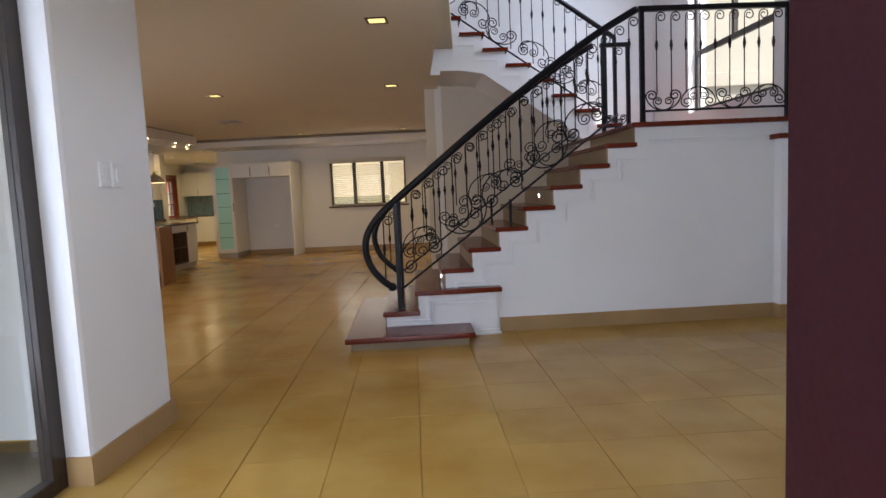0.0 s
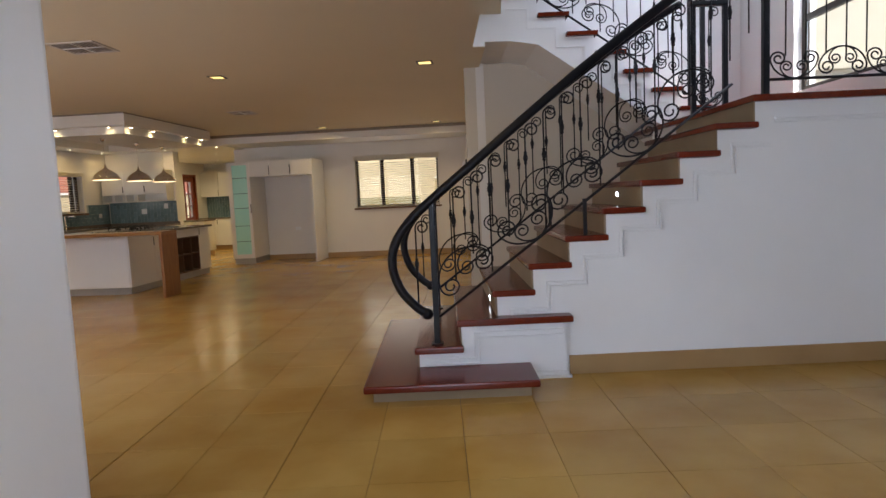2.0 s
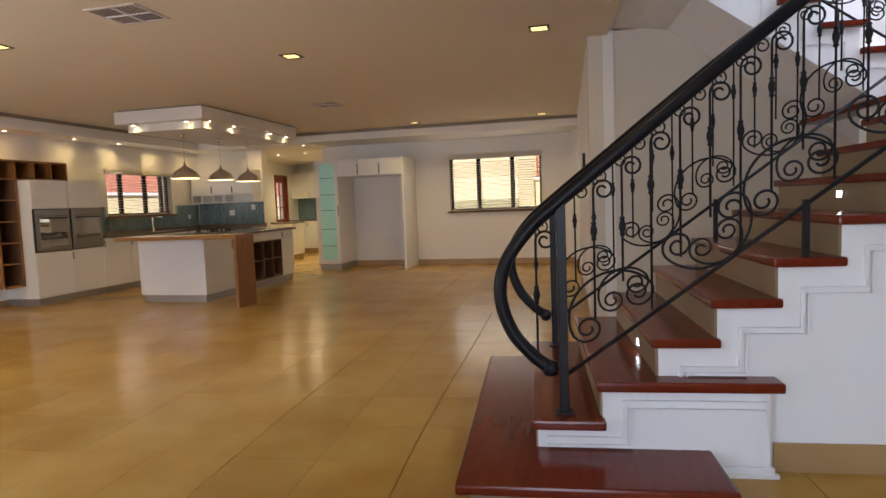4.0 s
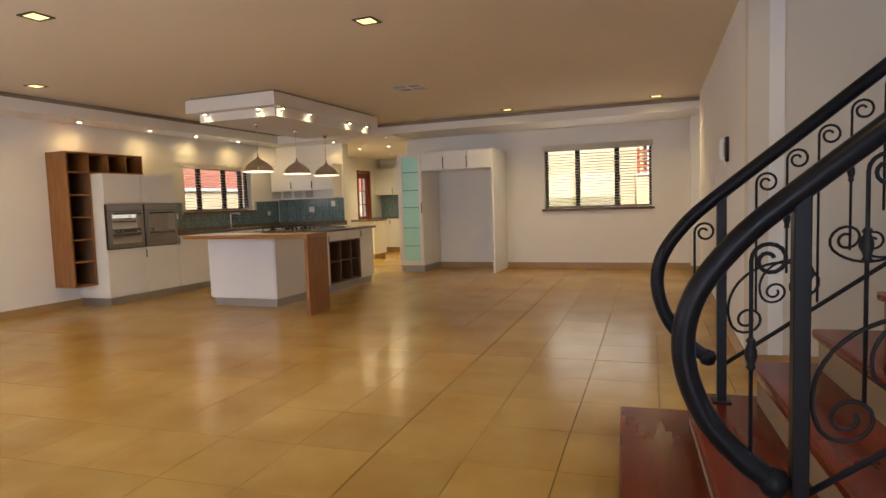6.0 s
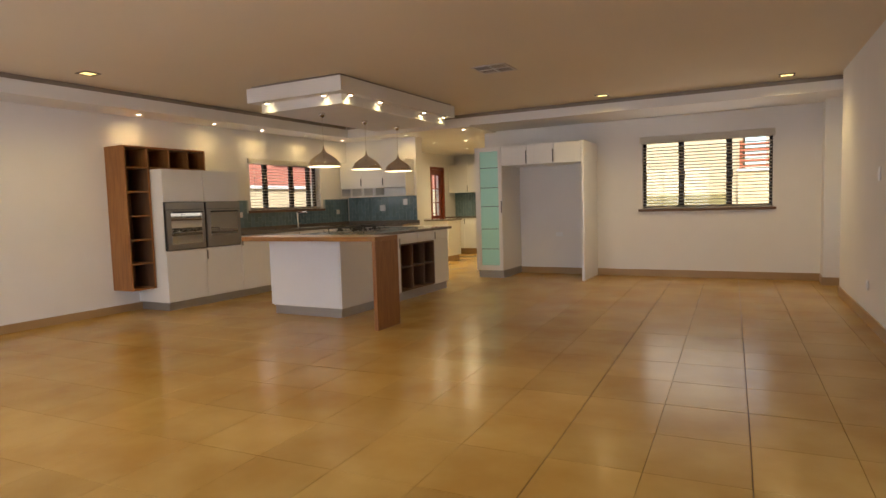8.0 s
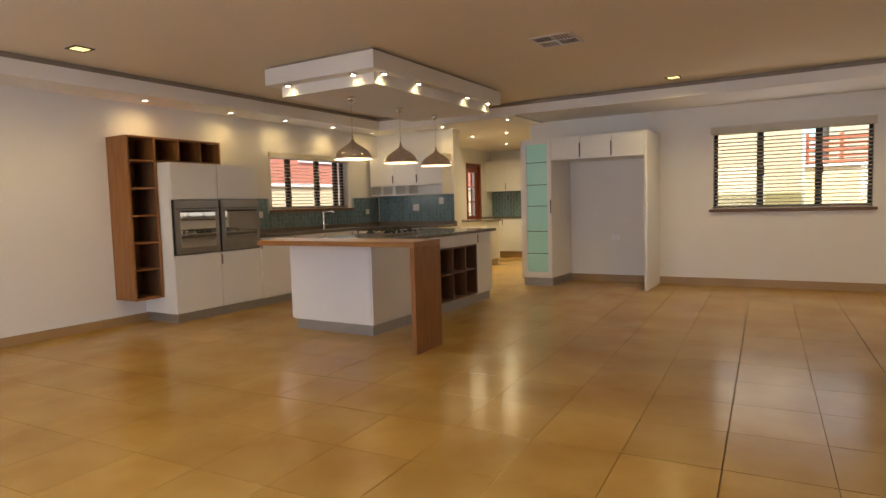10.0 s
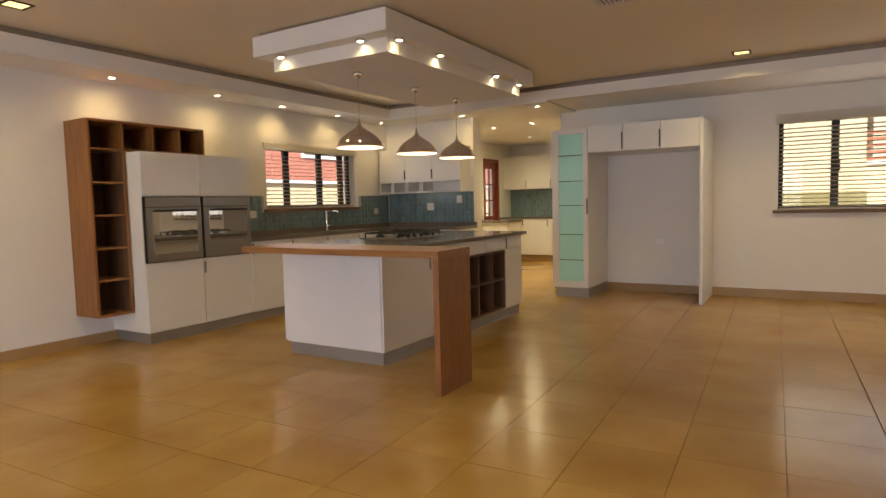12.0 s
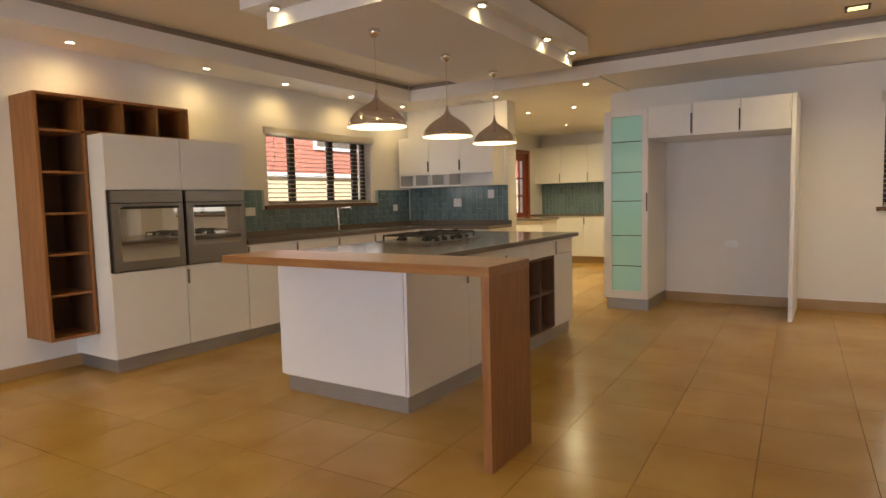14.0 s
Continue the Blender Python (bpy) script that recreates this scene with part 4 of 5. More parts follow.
snk = thing("sink", (-7.58, 12.69, CT), "stainless steel inset sink", "sink")
part("rim", boxes((-7.68, -7.38, 12.35, 12.36, CT, CT + 0.004), (-7.68, -7.38, 12.99, 13.0, CT, CT + 0.004), (-7.68, -7.67, 12.36, 12.99, CT, CT + 0.004), (-7.39, -7.38, 12.36, 12.99, CT, CT + 0.004)), steel, snk)
part("basin", boxes((-7.67, -7.39, 12.36, 12.99, CT, CT + 0.002)), steel, snk)

# upper cabinets
UF = 13.85
uc = thing("wall_cabinet", (-7.05, 14.0, 1.40), "white wall cabinet with open pigeonholes below its doors", "cabinet")
part("body", boxes((-7.82, -6.39, UF + 0.02, 14.15, 1.575, 2.05)), cabinet_white, uc)
for a, b in ((-7.82, -7.335), (-7.335, -6.86), (-6.86, -6.39)):
    d = part("door", boxes((a + 0.002, b - 0.002, UF, UF + 0.018, 1.578, 2.05), bevel=0.002), cabinet_white, uc)
    if b < -6.5:
        part("handle", boxes((b - 0.02, b - 0.004, UF - 0.012, UF, 1.60, 1.73), bevel=0.002), black_iron, d, "dark edge pull")
part("pigeonhole_frame", boxes((-7.82, -6.39, UF + 0.004, 14.15, 1.40, 1.418), (-7.82, -6.39, UF + 0.004, 14.15, 1.557, 1.575), (-7.82, -6.39, 14.13, 14.15, 1.418, 1.557), *[(x - 0.009, x + 0.009, UF + 0.004, 14.13, 1.418, 1.557) for x in (-7.811, -7.56, -7.30, -7.04, -6.399)]), cabinet_white, uc)

# ---- island ----
IX0, IX1, IY0, IY1 = -5.92, -4.89, 10.0, 12.53
isl = thing("kitchen_island", (-5.4, 11.2, 0), "white kitchen island with drawers and open pigeonholes", "island")
part("body", boxes((IX0, IX1 - 0.02, IY0, 11.22, 0.10, 0.868), (IX0, IX1 - 0.40, 11.22, 12.12, 0.10, 0.868), (IX1 - 0.40, IX1 - 0.02, 11.22, 12.12, 0.73, 0.868), (IX0, IX1 - 0.02, 12.12, IY1, 0.10, 0.868)), cabinet_white, isl)
part("end_panel", boxes((IX0 - 0.005, IX1 - 0.024, IY0 - 0.022, IY0 - 0.001, 0.115, 0.868), bevel=0.002), panel_white, isl, "white laminated end panel")
part("end_panel", boxes((IX1 - 0.018, IX1 + 0.002, IY0 - 0.024, IY0 - 0.002, 0.115, 0.868), bevel=0.002), panel_white, isl)
part("plinth", boxes((IX0 + 0.03, IX1 - 0.03, IY0 + 0.005, IY1 - 0.02, 0, 0.112)), plinth_metal, isl, "brushed metal plinth")
for a, b in ((IY0, 10.66), (10.664, 11.215), (12.125, IY1)):
    d = part("door", boxes((IX1 - 0.018, IX1, a, b, 0.112, 0.735 if a > 12 else 0.866), bevel=0.002), cabinet_white, isl)
    part("handle", boxes((IX1, IX1 + 0.012, b - 0.02, b - 0.006, 0.68, 0.81) if a < 12 else (IX1, IX1 + 0.012, a + 0.006, a + 0.02, 0.74, 0.85), bevel=0.002), steel, d)
for a, b in ((11.22, 11.668), (11.672, 12.12), (12.125, IY1)):
    part("drawer", boxes((IX1 - 0.018, IX1, a + 0.001, b - 0.001, 0.742, 0.866), bevel=0.002), cabinet_white, isl)
ph = part("pigeonholes", boxes((IX1 - 0.40, IX1 - 0.39, 11.222, 12.118, 0.122, 0.729)), walnut, isl, "dark wine pigeonholes")
for y in (11.222, 11.52, 11.822, 12.10):
    part("divider", boxes((IX1 - 0.39, IX1 - 0.004, y, y + 0.017, 0.122, 0.729)), walnut, ph)
for z in (0.115, 0.417, 0.714):
    part("shelf_board", boxes((IX1 - 0.39, IX1 - 0.006, 11.222, 12.118, z, z + 0.016)), walnut, ph)
it = thing("island_worktop", (-5.4, 11.3, 0.87), "polished grey-brown stone island worktop", "worktop")
part("slab", boxes((IX0 - 0.08, IX1 + 0.045, 9.98, IY1 + 0.05, 0.870, CT), bevel=0.003), stone_top, it)
bar = thing("breakfast_bar", (-4.16, 9.76, 0), "oak breakfast bar with a slab leg at the island's end", "table")
part("top", boxes((-5.93, -4.135, 9.56, 9.975, 0.885, 0.93), bevel=0.002), oak_top, bar)
part("leg", boxes((-4.178, -4.135, 9.562, 9.973, 0, 0.885), bevel=0.002), oak, bar)

# gas hob
HX0, HX1, HY0, HY1 = -5.91, -5.41, 10.98, 11.76
hob = thing("gas_hob", (-5.66, 11.37, CT), "black five-burner gas hob with iron grates", "hob")
part("plate", boxes((HX0, HX1, HY0, HY1, CT, CT + 0.008), bevel=0.003), steel, hob, "dark steel hob plate")
for cx, cy, r in ((-5.78, 11.14, 0.045), (-5.54, 11.14, 0.04), (-5.66, 11.37, 0.06), (-5.78, 11.60, 0.04), (-5.54, 11.60, 0.045)):
    b = part("burner", lathe([(r, 0), (r, 0.012), (r * 0.8, 0.022), (0.001, 0.024)], (cx, cy, CT + 0.008), 14), black_iron, hob)
    part("burner_cap", lathe([(r * 0.55, 0.024), (r * 0.55, 0.032), (0.001, 0.033)], (cx, cy, CT + 0.008), 12), black_iron, b)
for ga, gb in ((HY0 + 0.03, HY0 + 0.27), (HY0 + 0.28, HY1 - 0.28), (HY1 - 0.27, HY1 - 0.03)):
    bm = bmesh.new()
    z = CT + 0.052
    xa, xb, gm = HX0 + 0.05, HX1 - 0.05, (ga + gb) / 2
    for p, q in (((xa, ga), (xb, ga)), ((xa, gb), (xb, gb)), ((xa, ga), (xa, gb)), ((xb, ga), (xb, gb)), ((xa, gm), (xb, gm)), (((xa + xb) / 2, ga), ((xa + xb) / 2, gb))):
        tube(bm, [(*p, z), (*q, z)], 0.008, 5)
    for p in ((xa, ga), (xa, gb), (xb, ga), (xb, gb)):
        tube(bm, [(*p, z), (*p, CT + 0.006)], 0.008, 5)
    for px in (xa + 0.12, xb - 0.12):
        tube(bm, [(px, gm - 0.05, z + 0.012), (px, gm + 0.05, z + 0.012)], 0.008, 5)
    part("grate", bm, black_iron, hob)
for i in range(5):
    part("knob", lathe([(0.018, 0), (0.016, 0.028), (0.001, 0.03)], (HX1 - 0.02, HY0 + 0.14 + i * 0.11, CT + 0.008), 12), black_iron, hob)

# ---- glass cabinet and fridge niche ----
gc = thing("display_cabinet", (-4.75, 14.1, 0), "tall white display cabinet with a sea-green glass door", "cabinet")
GF = 13.76
part("body", boxes((-4.995, -4.53, GF + 0.025, FAR, 0.12, 2.12)), cabinet_white, gc)
part("plinth", boxes((-4.97, -4.53, GF + 0.03, FAR, 0, 0.118)), plinth_metal, gc, "brushed metal plinth")
d = part("door", boxes((-4.995, -4.908, GF, GF + 0.022, 0.122, 2.118), (-4.59, -4.532, GF, GF + 0.022, 0.122, 2.118), (-4.908, -4.59, GF, GF + 0.022, 0.122, 0.205), (-4.908, -4.59, GF, GF + 0.022, 2.055, 2.118), bevel=0.002), cabinet_white, gc)
part("pane", boxes((-4.906, -4.592, GF + 0.008, GF + 0.014, 0.207, 2.053)), sea_glass, d, "sea-green glass pane")
for z in (0.475, 0.80, 1.166, 1.47, 1.79):
    part("shelf_edge", boxes((-4.906, -4.592, GF + 0.003, GF + 0.0078, z - 0.004, z + 0.004)), dark_frame, d, "dark shelf edge behind the glass")
part("handle", boxes((-4.545, -4.533, GF - 0.012, GF, 1.06, 1.25), bevel=0.002), black_iron, d, "dark edge pull")
fn = thing("fridge_surround", (-3.9, 14.1, 0), "white fridge surround with three top cupboards, empty", "cabinet")
part("side_panel", boxes((-3.236, -3.20, GF, FAR, 0, 2.13), bevel=0.002), cabinet_white, fn)
part("body", boxes((-4.528, -3.238, GF + 0.022, FAR, 1.815, 2.125)), cabinet_white, fn)
for a, b in ((-4.528, -4.098), (-4.098, -3.662), (-3.662, -3.238)):
    d = part("door", boxes((a + 0.002, b - 0.002, GF, GF + 0.02, 1.81, 2.125), bevel=0.002), cabinet_white, fn)
    if b < -3.5:
        part("handle", boxes((b - 0.016, b - 0.004, GF - 0.012, GF, 1.83, 2.03), bevel=0.002), black_iron, d, "dark edge pull")

# ---- scullery ----
for a, b in ((-7.88, -7.35), (-7.35, -6.80), (-6.80, -6.25), (-6.25, -5.70), (-5.70, -5.20)):
    c = thing("base_cabinet", ((a + b) / 2, 18.4, 0), "white scullery base cabinet", "cabinet", group="base cabinets")
    part("body", boxes((a, b, 18.14, 18.7, 0.12, CT - 0.035)), cabinet_white, c)
    part("plinth", boxes((a, b, 18.17, 18.7, 0, 0.118)), skirting_tile, c)
    d = part("door", boxes((a + 0.002, b - 0.002, 18.12, 18.138, 0.122, CT - 0.04), bevel=0.002), cabinet_white, c)
    part("handle", boxes((a + 0.006, a + 0.02, 18.108, 18.12, 0.72, 0.85), bevel=0.002), black_iron, d)
    c = thing("wall_cabinet", ((a + b) / 2, 18.5, 1.5), "white scullery wall cabinet", "cabinet", group="scullery wall cabinets")
    part("body", boxes((a, b, 18.40, 18.7, 1.50, 2.2)), cabinet_white, c)
    d = part("door", boxes((a + 0.002, b - 0.002, 18.38, 18.398, 1.50, 2.2), bevel=0.002), cabinet_white, c)
    part("handle", boxes((b - 0.02, b - 0.006, 18.368, 18.38, 1.52, 1.68), bevel=0.002), steel, d)
st = thing("worktop", (-6.5, 18.4, CT - 0.035), "dark stone scullery worktop", "worktop")
part("slab", boxes((LEFT, -5.2, 18.10, 18.7, CT - 0.035, CT), bevel=0.002), stone_top, st)
c = thing("base_cabinet", (-7.25, 16.3, 0), "white scullery base cabinet beside the back door", "cabinet", group="base cabinets")
part("body", boxes((LEFT, -6.70, 16.02, 16.6, 0.12, CT - 0.035)), cabinet_white, c)
part("plinth", boxes((LEFT, -6.73, 16.05, 16.57, 0, 0.118)), skirting_tile, c)
wt = thing("worktop", (-7.25, 16.3, CT - 0.035), "dark stone worktop on a short scullery counter", "worktop")
part("slab", boxes((LEFT, -6.67, 15.99, 16.62, CT - 0.035, CT), bevel=0.003), stone_top, wt)

# ---- ceiling lights ----
SQUARES = [(0.03, 5.12), (-2.50, 8.10), (-0.20, 8.02), (-4.53, 6.91), (-6.82, 8.50), (-2.77, 13.18), (-0.56, 13.16)]
def square_light(x, y):
    t = thing("ceiling_downlight", (x, y, CEIL), "square recessed ceiling light, lit warm white", "ceiling light", group="square ceiling lights")
    s = 0.085
    part("frame", boxes((x - s, x + s, y - s, y - s + 0.02, CEIL - 0.008, CEIL - 0.0005), (x - s, x + s, y + s - 0.02, y + s, CEIL - 0.008, CEIL - 0.0005), (x - s, x - s + 0.02, y - s + 0.02, y + s - 0.02, CEIL - 0.008, CEIL - 0.0005), (x + s - 0.02, x + s, y - s + 0.02, y + s - 0.02, CEIL - 0.008, CEIL - 0.0005), bevel=0.001), dark_frame, t, "dark bronze frame")
    part("diffuser", boxes((x - s + 0.02, x + s - 0.02, y - s + 0.02, y + s - 0.02, CEIL - 0.004, CEIL - 0.0005)), lamp_square, t, "glowing diffuser")
    spot("downlight_lamp", (x, y, CEIL - 0.02), (x, y, 0), (28 if y > 12 else 7 if x > -1 and y < 6 else 6 if x > -1 else 26), 150, (1.0, 0.74, 0.32), 0.06, 1.0)
for x, y in SQUARES:
    square_light(x, y)
ROUNDS = [(-7.64, 9.63, SOFFIT), (-7.64, 10.79, SOFFIT), (-7.65, 11.73, SOFFIT), (-7.65, 12.74, SOFFIT), (-7.64, 13.71, SOFFIT), (-6.36, 13.87, SOFFIT), (-5.20, 13.79, SOFFIT), (-6.63, 15.4, SOFFIT), (-5.92, 15.33, SOFFIT), (-6.75, 17.16, SOFFIT)]
def round_light(x, y, z):
    t = thing("ceiling_downlight", (x, y, z), "small round recessed downlight, lit warm", "ceiling light", group="round downlights")
    part("ring", lathe([(0.028, -0.001), (0.028, -0.005), (0.042, -0.004), (0.043, -0.0008)], (x, y, z), 20), plastic_white, t, smooth=True)
    part("bulb", lathe([(0.001, -0.003), (0.027, -0.003), (0.027, -0.0008)], (x, y, z), 16), lamp_warm, t, "glowing bulb")
    spot("downlight_lamp", (x, y, z - 0.015), (x, y, 0), 5.5 if y < 14.2 else 46, 172, WARM if y < 14.2 else (1.0, 0.83, 0.46), 0.08, 1.0)
for r in ROUNDS:
    round_light(*r)
SPOTS = [(-5.88, 10.012), (-5.05, 10.012), (-4.80, 10.16), (-4.80, 10.75), (-4.80, 11.79), (-4.80, 12.33)]
def tray_light(x, y):
    z = 2.453
    t = thing("tray_spotlight", (x, y, z), "small spotlight under the ceiling tray, lit warm", "ceiling light", group="tray spotlights")
    part("ring", lathe([(0.026, 0.0), (0.026, -0.006), (0.036, -0.005), (0.037, 0.014)], (x, y, z), 16), chrome, t, smooth=True)
    part("bulb", lathe([(0.001, -0.008), (0.02, -0.007), (0.025, -0.001)], (x, y, z), 14), lamp_warm, t, "glowing bulb")
    spot("tray_lamp", (x, y, z - 0.02), (x, y, 0), 1.0, 150, (1.0, 0.84, 0.32), 0.03, 1.0)
for x, y in SPOTS:
    tray_light(x, y)


def pendant(x, y):
    t = thing("pendant_lamp", (x, y, 2.36), "bronze-chrome dome pendant lamp, lit inside", "pendant lamp", group="pendant lamps over the island")
    part("canopy", lathe([(0.036, 0), (0.041, -0.010), (0.036, -0.034), (0.016, -0.052), (0.006, -0.058), (0.001, -0.059)], (x, y, 2.36), 20), chrome, t, smooth=True)
    bm = bmesh.new()
    tube(bm, [(x, y, 2.32), (x, y, 1.95)], 0.003, 6)
    part("cable", bm, chrome, t)
    outer = [(0.008, 1.965), (0.011, 1.930), (0.024, 1.902), (0.052, 1.880), (0.098, 1.852), (0.148, 1.815), (0.184, 1.772), (0.202, 1.732), (0.203, 1.722)]
    inner = [(0.197, 1.722), (0.195, 1.732), (0.177, 1.770), (0.141, 1.812), (0.09, 1.848), (0.04, 1.872), (0.001, 1.876)]
    part("shade", lathe(outer + inner[:1], (x, y, 0), 40), bell_metal, t, "polished bronze-chrome bell shade", smooth=True)
    part("shade_lining", lathe(inner, (x, y, 0), 32), lamp_shade_in, t, "glowing white lining", smooth=True)
    part("bulb", lathe([(0.001, 1.75), (0.025, 1.76), (0.032, 1.785), (0.02, 1.82), (0.012, 1.86)], (x, y, 0), 14), lamp_warm, t, "glowing bulb", smooth=True)
    spot("pendant_light", (x, y, 1.74), (x, y, 0), 16, 140, (1.0, 0.78, 0.42), 0.04, 0.8)


for y in (10.49, 11.37, 12.16):
    pendant(-5.47, y)


def vent(x, y, z, w, d, label):
    t = thing("ceiling_vent", (x, y, z), label, "ceiling vent", group="ceiling vents")
    part("frame", boxes((x - w, x + w, y - d, y - d + 0.025, z - 0.010, z - 0.0005), (x - w, x + w, y + d - 0.025, y + d, z - 0.010, z - 0.0005), (x - w, x - w + 0.025, y - d + 0.025, y + d - 0.025, z - 0.010, z - 0.0005), (x + w - 0.025, x + w, y - d + 0.025, y + d - 0.025, z - 0.010, z - 0.0005), bevel=0.002), vent_white, t)
    part("backing", boxes((x - w + 0.025, x + w - 0.025, y - d + 0.025, y + d - 0.025, z - 0.003, z - 0.0005)), vent_grey, t, "grey duct opening")
    # four fields of blades, turned crosswise to one another
    part("cross_bar", boxes((x - 0.006, x + 0.006, y - d + 0.025, y + d - 0.025, z - 0.011, z - 0.003), (x - w + 0.025, x + w - 0.025, y - 0.006, y + 0.006, z - 0.0112, z - 0.0032)), plastic_white, t)
    n = 5
    for sx, sy in ((-1, -1), (-1, 1), (1, -1), (1, 1)):
        x0, x1 = sorted((x + sx * 0.007, x + sx * (w - 0.026)))
        y0, y1 = sorted((y + sy * 0.007, y + sy * (d - 0.026)))
        for i in range(n):
            if sx == sy:
                c = y0 + (y1 - y0) * (i + 0.5) / n
                part("slat", prism([(c - 0.009, z - 0.010), (c - 0.007, z - 0.0105), (c + 0.006, z - 0.0045), (c + 0.004, z - 0.004)], "x", x0, x1), vent_white, t)
            else:
                c = x0 + (x1 - x0) * (i + 0.5) / n
                part("slat", prism([(c - 0.013, z - 0.0045), (c - 0.011, z - 0.004), (c + 0.012, z - 0.010), (c + 0.010, z - 0.0105)], "y", y0, y1), vent_white, t)


vent(-3.33, 10.73, CEIL, 0.19, 0.19, "square white ceiling air vent")
vent(-2.98, 6.58, CEIL, 0.21, 0.19, "square white ceiling air vent")
vent(-6.78, 14.0, SOFFIT, 0.16, 0.075, "small white air vent in the bulkhead")

# ---- switches and sockets ----


def plate(name, axis, x, y, z, w, h, label, kind_of, keys=1, sign=1, xf=WORLD):
    """A wall plate with its keys; axis is the way that it faces."""
    t = thing(name, (x, y, z - h / 2), label, kind_of, group="wall plates", m=xf)
    def bx(a0, a1, d0, d1, r, s):
        d0, d1 = sorted((sign * d0, sign * d1))
        return (x + d0, x + d1, y + a0, y + a1, r, s) if axis == "x" else (x + a0, x + a1, y + d0, y + d1, r, s)
    part("plate", boxes(bx(-w / 2, w / 2, 0, 0.014, z - h / 2, z + h / 2), bevel=0.004), plastic_white, t, m=xf)
    for i in range(keys):
        c = -w / 2 + w * (i + 0.5) / keys
        part("key", boxes(bx(c - 0.012, c + 0.012, 0.014, 0.019, z - h * 0.25, z + h * 0.25), bevel=0.002), plastic_white, t, m=xf)


plate("light_switch", "x", -1.12, 3.168, 1.445, 0.075, 0.125, "white light switch plate on the pier", "switch", 2)
plate("light_switch", "x", -1.12, 3.275, 1.445, 0.085, 0.125, "white light switch plate on the pier", "switch", 1)
plate("light_switch", "x", 0.19 - 0.0351 * (11.05 - 8.45), 11.05, 1.382, 0.075, 0.12, "white light switch plate", "switch", 1, -1)
plate("wall_socket", "x", 0.19 - 0.0351 * (11.48 - 8.45), 11.48, 0.36, 0.085, 0.085, "small white wall socket plate", "socket", 1, -1)
plate("wall_socket", "y", -3.84, FAR, 0.665, 0.12, 0.07, "white double socket in the fridge niche", "socket", 2, -1)
plate("wall_socket", "x", LEFT + 0.012, 11.38, 1.155, 0.12, 0.085, "white double socket on the tiled splashback", "socket", 2)
plate("wall_socket", "x", LEFT + 0.012, 13.8, 1.14, 0.085, 0.085, "white socket on the tiled splashback", "socket", 1)
plate("wall_socket", "y", -7.08, 14.138, 1.19, 0.12, 0.11, "white double socket on the tiled splashback", "socket", 2, -1)
plate("wall_socket", "y", -6.58, 14.138, 1.29, 0.085, 0.11, "white socket on the tiled splashback", "socket", 1, -1)
PX, PY = 0.19 - 0.0351 * 1.17, 9.62
ip = thing("entry_phone", (PX, PY, 1.50), "white handset entry phone on a dark wall base", "entry phone")
part("base", boxes((PX - 0.030, PX - 0.001, PY - 0.06, PY + 0.06, 1.50, 1.71), bevel=0.006), black_iron, ip, "dark phone base")
bm = bmesh.new()
tube(bm, smooth_path([(PX - 0.045, PY - 0.05, 1.69), (PX - 0.060, PY - 0.05, 1.66), (PX - 0.062, PY - 0.05, 1.605), (PX - 0.060, PY - 0.05, 1.55), (PX - 0.045, PY - 0.05, 1.515)], 5), 0.018, 8)
part("handset", bm, plastic_white, ip, "white handset", smooth=True)
bm = bmesh.new()
tube(bm, smooth_path([(PX - 0.035, PY - 0.05, 1.515), (PX - 0.035, PY - 0.06, 1.45), (PX - 0.028, PY - 0.02, 1.40), (PX - 0.022, PY + 0.01, 1.45), (PX - 0.015, PY + 0.01, 1.502)], 6), 0.004, 6)
part("cord", bm, plastic_white, ip, smooth=True)

# ---- outside ----


def neighbour(name, x0, x1, y0, y1, h, mat, wins, label, roof=True):
    """A plain house: walls with recessed windows and a pitched roof."""
    hs = thing(name, ((x0 + x1) / 2, (y0 + y1) / 2, -0.16), label, "house", group="neighbouring houses")
    part("wall", boxes((x0, x1, y0, y1, -0.16, h)), mat, hs)
    if roof:
        part("roof", prism([(x0 - 0.4, h), (x1 + 0.4, h), ((x0 + x1) / 2, h + 1.6)], "y", y0 - 0.4, y1 + 0.4), roof_tile, hs)
    for ax, p, a, b, z0, z1 in wins:
        if ax == "x":
            w = part("window", boxes((p - 0.02, p + 0.03, a, b, z0, z1), bevel=0.004), plastic_white, hs)
            part("pane", boxes((p + 0.028, p + 0.034, a + 0.08, b - 0.08, z0 + 0.08, z1 - 0.08)), oven_glass, w)
        else:
            w = part("window", boxes((a, b, p - 0.03, p + 0.02, z0, z1), bevel=0.004), plastic_white, hs)
            part("pane", boxes((a + 0.08, b - 0.08, p - 0.034, p - 0.028, z0 + 0.08, z1 - 0.08)), oven_glass, w)
    return hs


neighbour("neighbour_house", -19, -12.5, 8, 34, 5.2, hall_brick, [("x", -12.5, 17.0, 20.2, 2.4, 3.5), ("x", -12.5, 23.5, 25.2, 2.2, 3.4)], "red face-brick neighbouring house")
cream_house = neighbour("neighbour_house", -4.4, -1.46, 17.5, 29, 5.4, cream_render, [], "cream rendered neighbouring house with an olive plinth")
part("plinth", boxes((-4.4, -1.44, 17.44, 17.498, -0.16, 1.27), bevel=0.01), olive_paint, cream_house, "olive painted plinth")
neighbour("neighbour_house", -0.8, 9.0, 26.0, 33, 4.6, pale_render, [("y", 26.0, 1.6, 2.8, 2.4, 3.6), ("y", 26.0, 4.4, 5.6, 1.0, 2.3)], "pale rendered neighbouring house behind a trellis")
pale_house = neighbour("neighbour_house", 4.6, 13.0, 14.0, 22.0, 6.5, pale_render, [], "pale rendered neighbouring house with a ledge on its wall")
